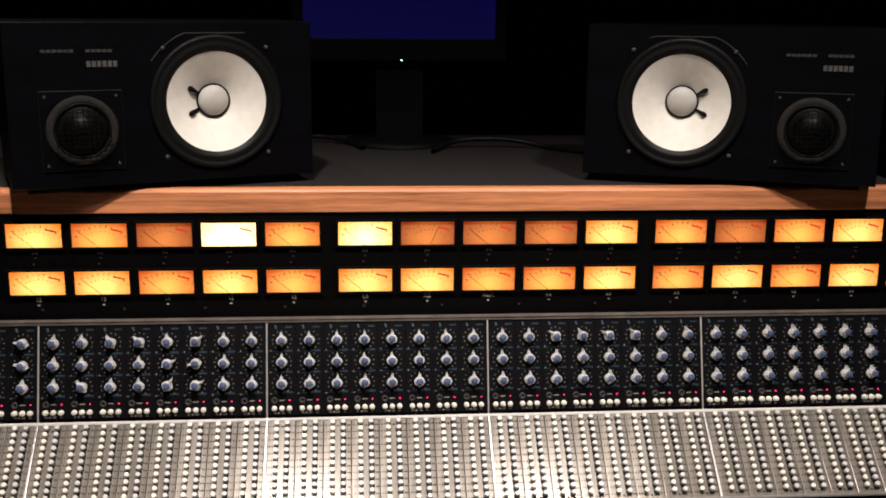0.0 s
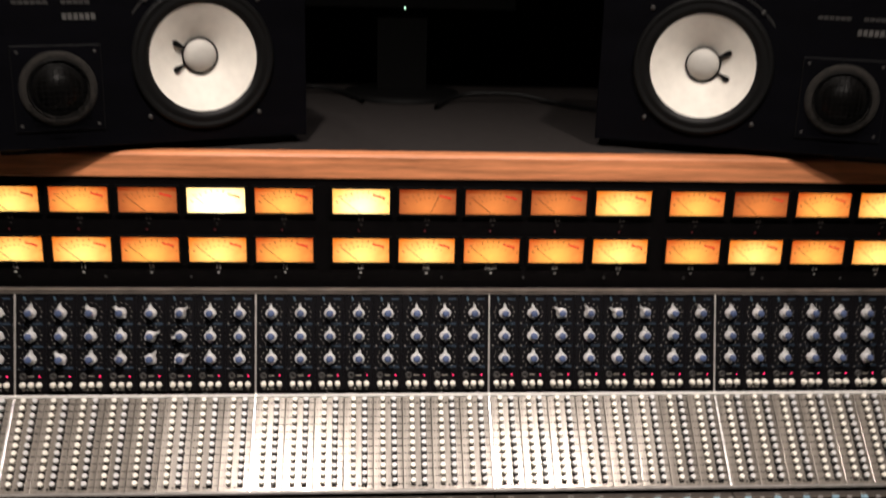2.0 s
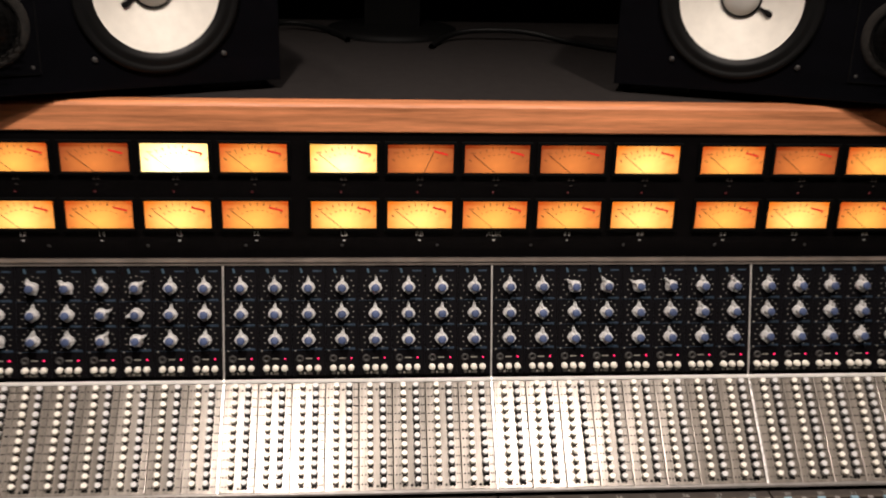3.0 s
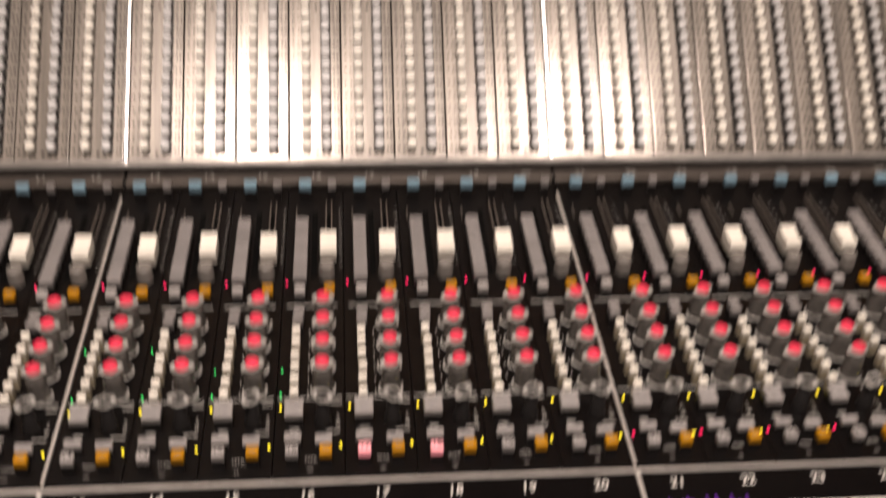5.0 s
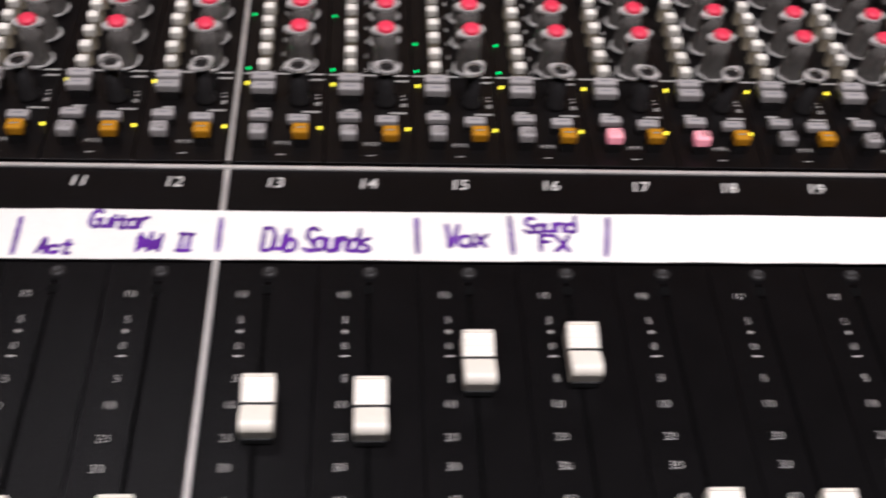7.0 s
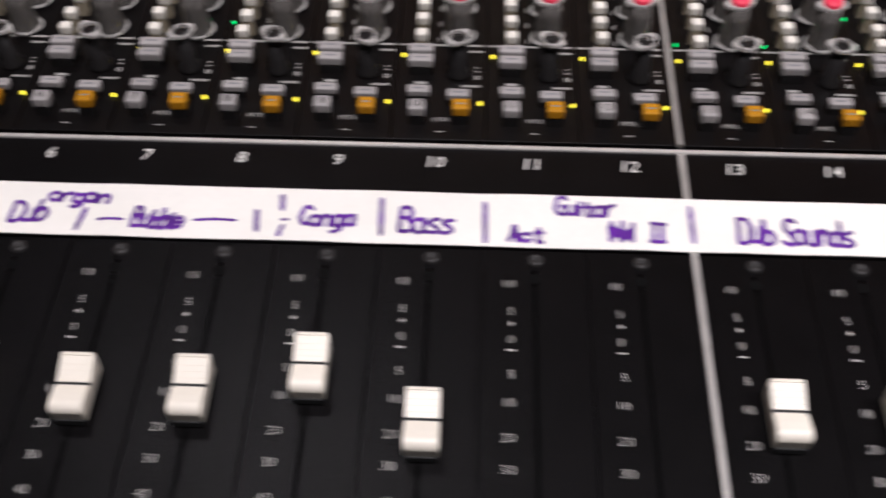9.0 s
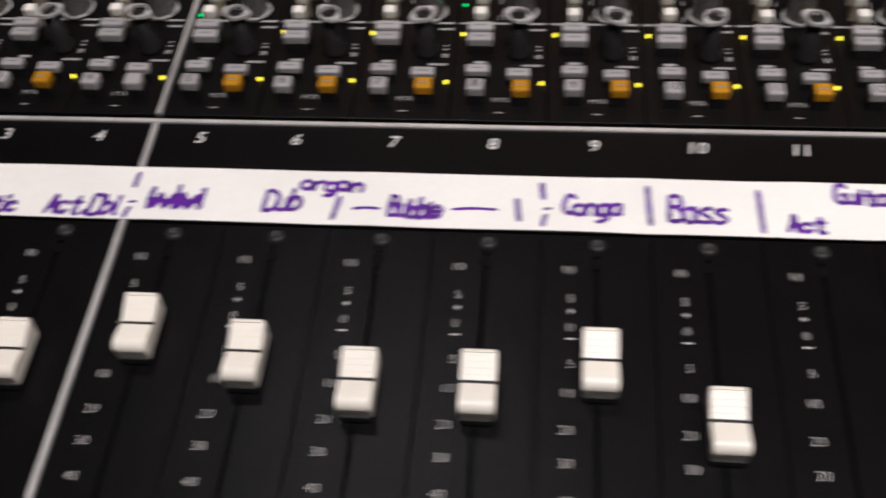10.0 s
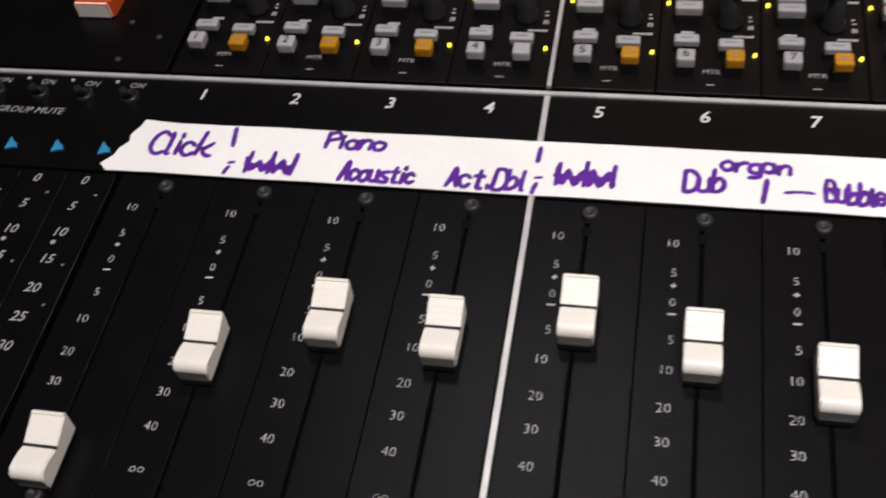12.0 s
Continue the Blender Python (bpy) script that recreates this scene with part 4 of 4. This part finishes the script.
def pen_stroke(bm, pts, width, z):
    """One stroke of a marker: a smooth ribbon through the points, with rounded ends."""
    path = []
    ext = [pts[0]] + list(pts) + [pts[-1]]
    for k in range(1, len(ext) - 2):
        p0, p1, p2, p3 = ext[k - 1:k + 3]
        for q in range(4):
            t = q / 4
            path.append(0.5 * (2 * p1 + (p2 - p0) * t + (2 * p0 - 5 * p1 + 4 * p2 - p3) * t * t + (3 * p1 - p0 - 3 * p2 + p3) * t ** 3))
    path.append(ext[-2])
    rows = []
    for k, p in enumerate(path):
        d = path[min(k + 1, len(path) - 1)] - path[max(k - 1, 0)]
        d = d.normalized() if d.length > 1e-6 else Vector((1, 0))
        w = width * (0.30 if k in (0, len(path) - 1) else 0.5) * rng.uniform(0.88, 1.12)
        p = p - d * width * 0.3 if k == 0 else p + d * width * 0.3 if k == len(path) - 1 else p
        zz = z + 0.00006 * k
        rows.append((bm.verts.new((p.x - d.y * w, p.y + d.x * w, zz)), bm.verts.new((p.x + d.y * w, p.y - d.x * w, zz))))
    for a, b in zip(rows, rows[1:]):
        bm.faces.new((a[0], a[1], b[1], b[0]))


def scribble(bm, x, y, w, h, z, tight):
    """A word that cannot be read: plain marker zigzags of its size."""
    n = max(6, int(w / tight))
    for line in range(2):
        pts = [Vector((x + w * (k + rng.uniform(-0.3, 0.3)) / n, y + h * (rng.uniform(0.0, 0.2) if k % 2 else rng.uniform(0.45, 0.75)))) for k in range(n + 1)]
        pen_stroke(bm, pts, 0.046, z + 0.002 * line)
    for u in (0.03, 0.5, 0.97):
        pen_stroke(bm, [Vector((x + w * u, y)), Vector((x + w * u + 0.01, y + h * 0.5)), Vector((x + w * u + 0.02, y + h * rng.uniform(0.9, 1.1)))], 0.05, z + 0.004)
    pen_stroke(bm, [Vector((x, y + h * 0.4)), Vector((x + w * 0.5, y + h * 0.3)), Vector((x + w, y + h * 0.35))], 0.06, z + 0.006)


for word, wx, wy, ww, wh in WORDS:
    on = tape_a if wx < 2.4 else tape_b
    top = 0.0235 if wx < 2.4 else 0.0355
    bm = bmesh.new()
    if word == "#":
        scribble(bm, wx, wy + 0.02, ww, wh, top, 0.03 if ww < 0.3 else 0.055)
    elif word in "!|":
        pen_stroke(bm, [Vector((wx, wy)), Vector((wx + ww * 0.55, wy + wh * 0.5)), Vector((wx + ww, wy + wh))], 0.052, top)
    elif word == "¡":
        pen_stroke(bm, [Vector((wx - 0.01, wy)), Vector((wx, wy + wh * 0.35)), Vector((wx + 0.02, wy + wh * 0.65))], 0.045, top)
        pen_stroke(bm, [Vector((wx, wy + wh)), Vector((wx + 0.06, wy + wh + 0.01))], 0.035, top)
    elif word == "-":
        pen_stroke(bm, [Vector((wx, wy + wh * 0.4)), Vector((wx + ww / 2, wy + wh * 0.6)), Vector((wx + ww, wy + wh * 0.5))], 0.036, top)
    else:
        wide = [3.0 if c in "li. " else 5.6 if c in "a" else 5.2 for c in word]
        kx, low = ww / sum(wide), not any(c.isupper() or c in "lkbdt" for c in word)
        ky = wh / (5.0 if low else 7.0)
        pen = 0.051 if wh > 0.27 else 0.048
        ox = wx
        for k, (c, w) in enumerate(zip(word, wide)):
            oy, lean, grow = wy + rng.uniform(-0.012, 0.012), rng.uniform(0.02, 0.14), rng.uniform(0.92, 1.08)
            for n, stroke in enumerate(PEN[c].split("/") if c != " " else ()):
                pts = []
                for q in stroke.split():
                    u, v = int(q[0]) + rng.uniform(-0.22, 0.22), (int(q[1]) - 2 + rng.uniform(-0.2, 0.2)) * grow
                    pts.append(Vector((ox + (u + 0.2) * kx + lean * v * ky, oy + v * ky)))
                pen_stroke(bm, pts, pen, top + 0.0016 * n + 0.0008 * (k % 2))
            ox += w * kx
    put("handwriting_print", mesh("handwriting_print", bm, M_INK), ID, on, "purple marker writing")

# ---- loudspeakers ----
SPW, SPH, SPD = 10.6, 5.6, 5.1
TWY = -0.85


def loudspeaker(flip):
    """Lying on its side; local x along the front, y up, z out of the front. flip puts the woofer at the other end."""
    g = -1 if flip else 1
    wx = g * (SPW / 2 - 3.55)
    tx = g * (-SPW / 2 + 2.38)
    parts = {}
    bm = bmesh.new()
    hw, hh, seg = SPW / 2, SPH / 2, 64
    edge = []
    for k in range(seg):
        a = 2 * math.pi * k / seg
        c, q = math.cos(a), math.sin(a)
        far = min((hw - wx if c > 0 else hw + wx) / max(abs(c), 1e-6), hh / max(abs(q), 1e-6))
        edge.append((wx + c * far, q * far))
    for cx, cy in ((hw, hh), (hw, -hh), (-hw, hh), (-hw, -hh)):
        k = min(range(seg), key=lambda n: (edge[n][0] - cx) ** 2 + (edge[n][1] - cy) ** 2)
        edge[k] = (cx, cy)
    rings = [[] for _ in range(5)]
    for k, (px, py) in enumerate(edge):
        c, q = math.cos(2 * math.pi * k / seg), math.sin(2 * math.pi * k / seg)
        for ring, x, y, z in ((0, wx + 2.1 * c, 2.1 * q, -0.9), (1, wx + 2.1 * c, 2.1 * q, 0.0), (2, px * 0.994, py * 0.99, 0.0), (3, px, py, -0.05), (4, px, py, -SPD)):
            rings[ring].append(bm.verts.new((x, y, z)))
    for a, b in zip(rings, rings[1:]):
        for k in range(seg):
            bm.faces.new((a[k], a[(k + 1) % seg], b[(k + 1) % seg], b[k]))
    bm.faces.new(rings[4])
    bm.faces.new(rings[0])
    parts["cabinet"] = (mesh("cabinet", bm, M_CABINET), "black wood veneer cabinet")
    bm = bmesh.new()
    m = at(wx, 0.0, 0)
    lathe(bm, [(2.36, 0.0), (2.38, 0.10), (2.28, 0.16), (2.20, 0.12), (2.12, 0.10), (2.02, 0.15), (1.90, 0.11), (1.79, 0.02)], 64, 0, m)
    parts["woofer_surround"] = (mesh("woofer_surround", bm, M_RUBBER), "black rubber surround and frame")
    bm = bmesh.new()
    lathe(bm, [(1.80, 0.02), (1.5, -0.14), (1.1, -0.36), (0.8, -0.54), (0.60, -0.66)], 64, 0, m)
    parts["woofer_cone"] = (mesh("woofer_cone", bm, M_CONE), "white paper woofer cone")
    bm = bmesh.new()
    lathe(bm, [(0.60, -0.70), (0.615, -0.56), (0.57, -0.54), (0.56, -0.60)], 40, 1, m)
    lathe(bm, [(0.56, -0.60), (0.55, -0.55), (0.44, -0.43), (0.24, -0.35), (0.0, -0.32)], 40, 0, m)
    parts["dust_cap"] = (mesh("dust_cap", bm, M_DUST, M_RUBBER), "pale domed dust cap")
    for a in (28, -28):
        bm = bmesh.new()
        d = radians(180 + a if g > 0 else a)
        e = Vector((math.cos(d), math.sin(d)))
        for k, rr in enumerate((0.66, 0.74, 0.82, 0.90, 0.97)):
            cyl(bm, wx + e.x * rr, e.y * rr, -0.66 + (rr - 0.6) * 0.58, -0.56 + (rr - 0.6) * 0.58, (0.05, 0.06, 0.075, 0.10, 0.10)[k], (0.05, 0.06, 0.075, 0.09, 0.085)[k], 10)
        parts["lead_out" if a > 0 else "lead_in"] = (mesh("lead_out", bm, M_RUBBER), "black glue mark on the cone")
    bm = bmesh.new()
    box(bm, tx, TWY, 0.03, 2.75, 2.75, 0.06, 3, bevel=0.03)
    m2 = at(tx, TWY, 0.06)
    lathe(bm, [(1.20, 0.0), (1.17, 0.07), (1.04, 0.09), (0.92, 0.06), (0.90, 0.0)], 40, 1, m2)
    lathe(bm, [(0.90, 0.0), (0.80, 0.0), (0.76, 0.08), (0.70, 0.03), (0.66, 0.10), (0.45, 0.28), (0.22, 0.37), (0.0, 0.40)], 40, 2, m2)
    parts["tweeter"] = (mesh("tweeter", bm, M_RUBBER, M_TWEET, M_DOME, M_CABINET), "dark soft dome tweeter with a grey felt ring")
    bm = bmesh.new()
    for k in range(-5, 6):
        w = 2 * math.sqrt(max(0.0, 0.95 ** 2 - (0.17 * k) ** 2))
        box(bm, tx + 0.17 * k, TWY, 0.48, 0.022, w, 0.02)
        box(bm, tx, TWY + 0.17 * k, 0.49, w, 0.022, 0.02)
    lathe(bm, [(0.92, 0.06), (0.96, 0.12), (0.96, 0.15), (0.92, 0.15)], 40, 0, at(tx, TWY, 0))
    parts["grille_mesh"] = (mesh("grille_mesh", bm, M_MESH), "fine black wire mesh over the tweeter")
    # raised edge in grey metal, which stands in for the highlight along it
    bm = bmesh.new()
    pts = []
    for k in range(25):
        a = radians(35 + k * 110 / 24)
        pts.append((wx + 2.75 * math.cos(a), 2.75 * math.sin(a) - 0.1))
    for (x0, y0), (x1, y1) in zip(pts, pts[1:]):
        y0, y1 = min(y0, 2.42), min(y1, 2.42)
        if g * (x0 - wx) > 1.1:
            continue
        d = Vector((x1 - x0, y1 - y0))
        box(bm, 0, 0, 0, d.length + 0.02, 0.035, 0.03, m=at((x0 + x1) / 2, (y0 + y1) / 2, 0.005) @ Matrix.Rotation(math.atan2(d.y, d.x), 4, "Z"))
    parts["trim_highlight"] = (mesh("trim_highlight", bm, M_SCREW), "faint raised edge over the woofer, its highlight in grey")
    bm = bmesh.new()
    for k in range(6):
        box(bm, (-2.15 if g > 0 else 3.65) + 0.175 * (k - 2.5), 1.40, 0.005, 0.13, 0.20, 0.012, 0)
    for k in range(13):
        if k not in (6, 7):
            box(bm, (-2.95 if g > 0 else 3.0) + 0.18 * (k - 6), 1.84, 0.005, 0.15, 0.10, 0.012, 1)
    parts["badge_print"] = (mesh("badge_print", bm, M_BADGE, M_SCREW), "small silver badge bars")
    sc = bmesh.new()
    lathe(sc, [(0.085, 0.0), (0.08, 0.04), (0.04, 0.055), (0.0, 0.055)], 12)
    screws = [(wx + a * 1.84, b * 1.90) for a in (-1, 1) for b in (-1, 1)] + [(tx + a * 1.17, TWY + b * 1.17) for a in (-1, 1) for b in (-1, 1)]
    return parts, mesh("screw", sc, M_SCREW), screws


def place_speaker(flip, cx, cy, toe, label):
    g = -1 if flip else 1
    rot = Matrix.Rotation(radians(toe), 4, "Z")
    wx = g * (SPW / 2 - 3.55)
    base = at(cx, cy, 13.77) @ rot @ FACING @ at(-wx, 0, 0)
    parts, screw, spots = loudspeaker(flip)
    sp = thing("loudspeaker", base @ at(0, -SPH / 2, -SPD / 2), label, "loudspeaker", "studio monitors")
    for name, (me, lab) in parts.items():
        put("lead_out" if name == "lead_in" else name, me, base, sp, lab)
    for x, y in spots:
        put("screw", screw, base @ at(x, y, 0.01), sp)
    for ex in (-1, 1):
        bm = bmesh.new()
        box(bm, 0, 0, 0, 1.8, 0.235, 3.6, bevel=0.04)
        pad = put("foam_pad", mesh("foam_pad", bm, M_RUBBER), base @ at(ex * 3.9, -SPH / 2 - 0.115, -2.25))
        tagged(pad, "flat dark foam pad under the loudspeaker", "pad", "speaker pads")
    return sp


place_speaker(False, -5.70, 12.85, 20, "black loudspeaker with white cone lying on its side on pads")
place_speaker(True, 11.30, 12.85, -19, "black loudspeaker with white cone lying on its side on pads")

# ---- screen and cables behind ----
MY = 24.6
screen = thing("monitor", at(1.35, MY, 10.67), "black computer monitor with a dark blue screen on the shelf", "monitor")
bm = bmesh.new()
for x, z, w, h in ((0, -0.45, 9.9, 1.0), (0, 6.95, 9.9, 0.6), (-4.7, 3.3, 0.5, 6.7), (4.7, 3.3, 0.5, 6.7)):
    box(bm, x, 0, z, w, 0.9, h, bevel=0.05)
box(bm, 0, 0.5, 3.3, 9.7, 0.6, 7.2)
put("frame", mesh("frame", bm, M_BEZEL), at(1.35, MY, 15.55), screen)
bm = bmesh.new()
box(bm, 0, -0.05, 3.3, 8.9, 0.3, 6.72)
put("screen", mesh("screen", bm, M_SCREEN), at(1.35, MY, 15.55), screen, "dark blue lit screen")
bm = bmesh.new()
box(bm, 0, 0.4, 12.9, 2.2, 0.6, 4.4)
lathe(bm, [(2.6, 10.67), (2.6, 10.85), (2.2, 10.95), (0.0, 11.0)], 32, 0, at(0, 0.4, 0))
put("stand", mesh("stand", bm, M_BEZEL), at(1.35, MY, 0), screen)
bm = bmesh.new()
lathe(bm, [(0.032, 0), (0.032, 0.03), (0.0, 0.045)], 10)
put("power_led", mesh("power_led", bm, M_LED_W), at(1.42, MY - 0.46, 14.62) @ FACING, screen, "tiny pale green power lamp")


def cable(pts, r=0.11):
    cu = bpy.data.curves.new("cable", "CURVE")
    cu.dimensions, cu.bevel_depth, cu.bevel_resolution = "3D", r * U, 3
    sp = cu.splines.new("NURBS")
    sp.points.add(len(pts) - 1)
    for q, (x, y, z) in zip(sp.points, pts):
        q.co = (x * U, y * U, DESK + z * U, 1)
    sp.use_endpoint_u, sp.order_u = True, 3
    cu.materials.append(M_RUBBER)
    ob = new("cable", cu)
    return tagged(ob, "thin black cable lying loosely on the dark shelf", "cable", "cables")


cable([(2.7, 21.2, 10.78), (2.95, 22.3, 10.78), (3.9, 23.4, 11.0), (5.2, 23.3, 11.1), (6.6, 23.3, 11.05), (8.0, 22.8, 10.78), (9.5, 21.0, 10.78), (11.5, 19.0, 10.78)])
cable([(-0.4, 22.4, 10.78), (-0.6, 23.6, 10.78), (-1.6, 25.0, 10.9), (-3.2, 25.4, 11.0), (-5.0, 22.0, 10.78), (-6.0, 19.0, 10.78)])
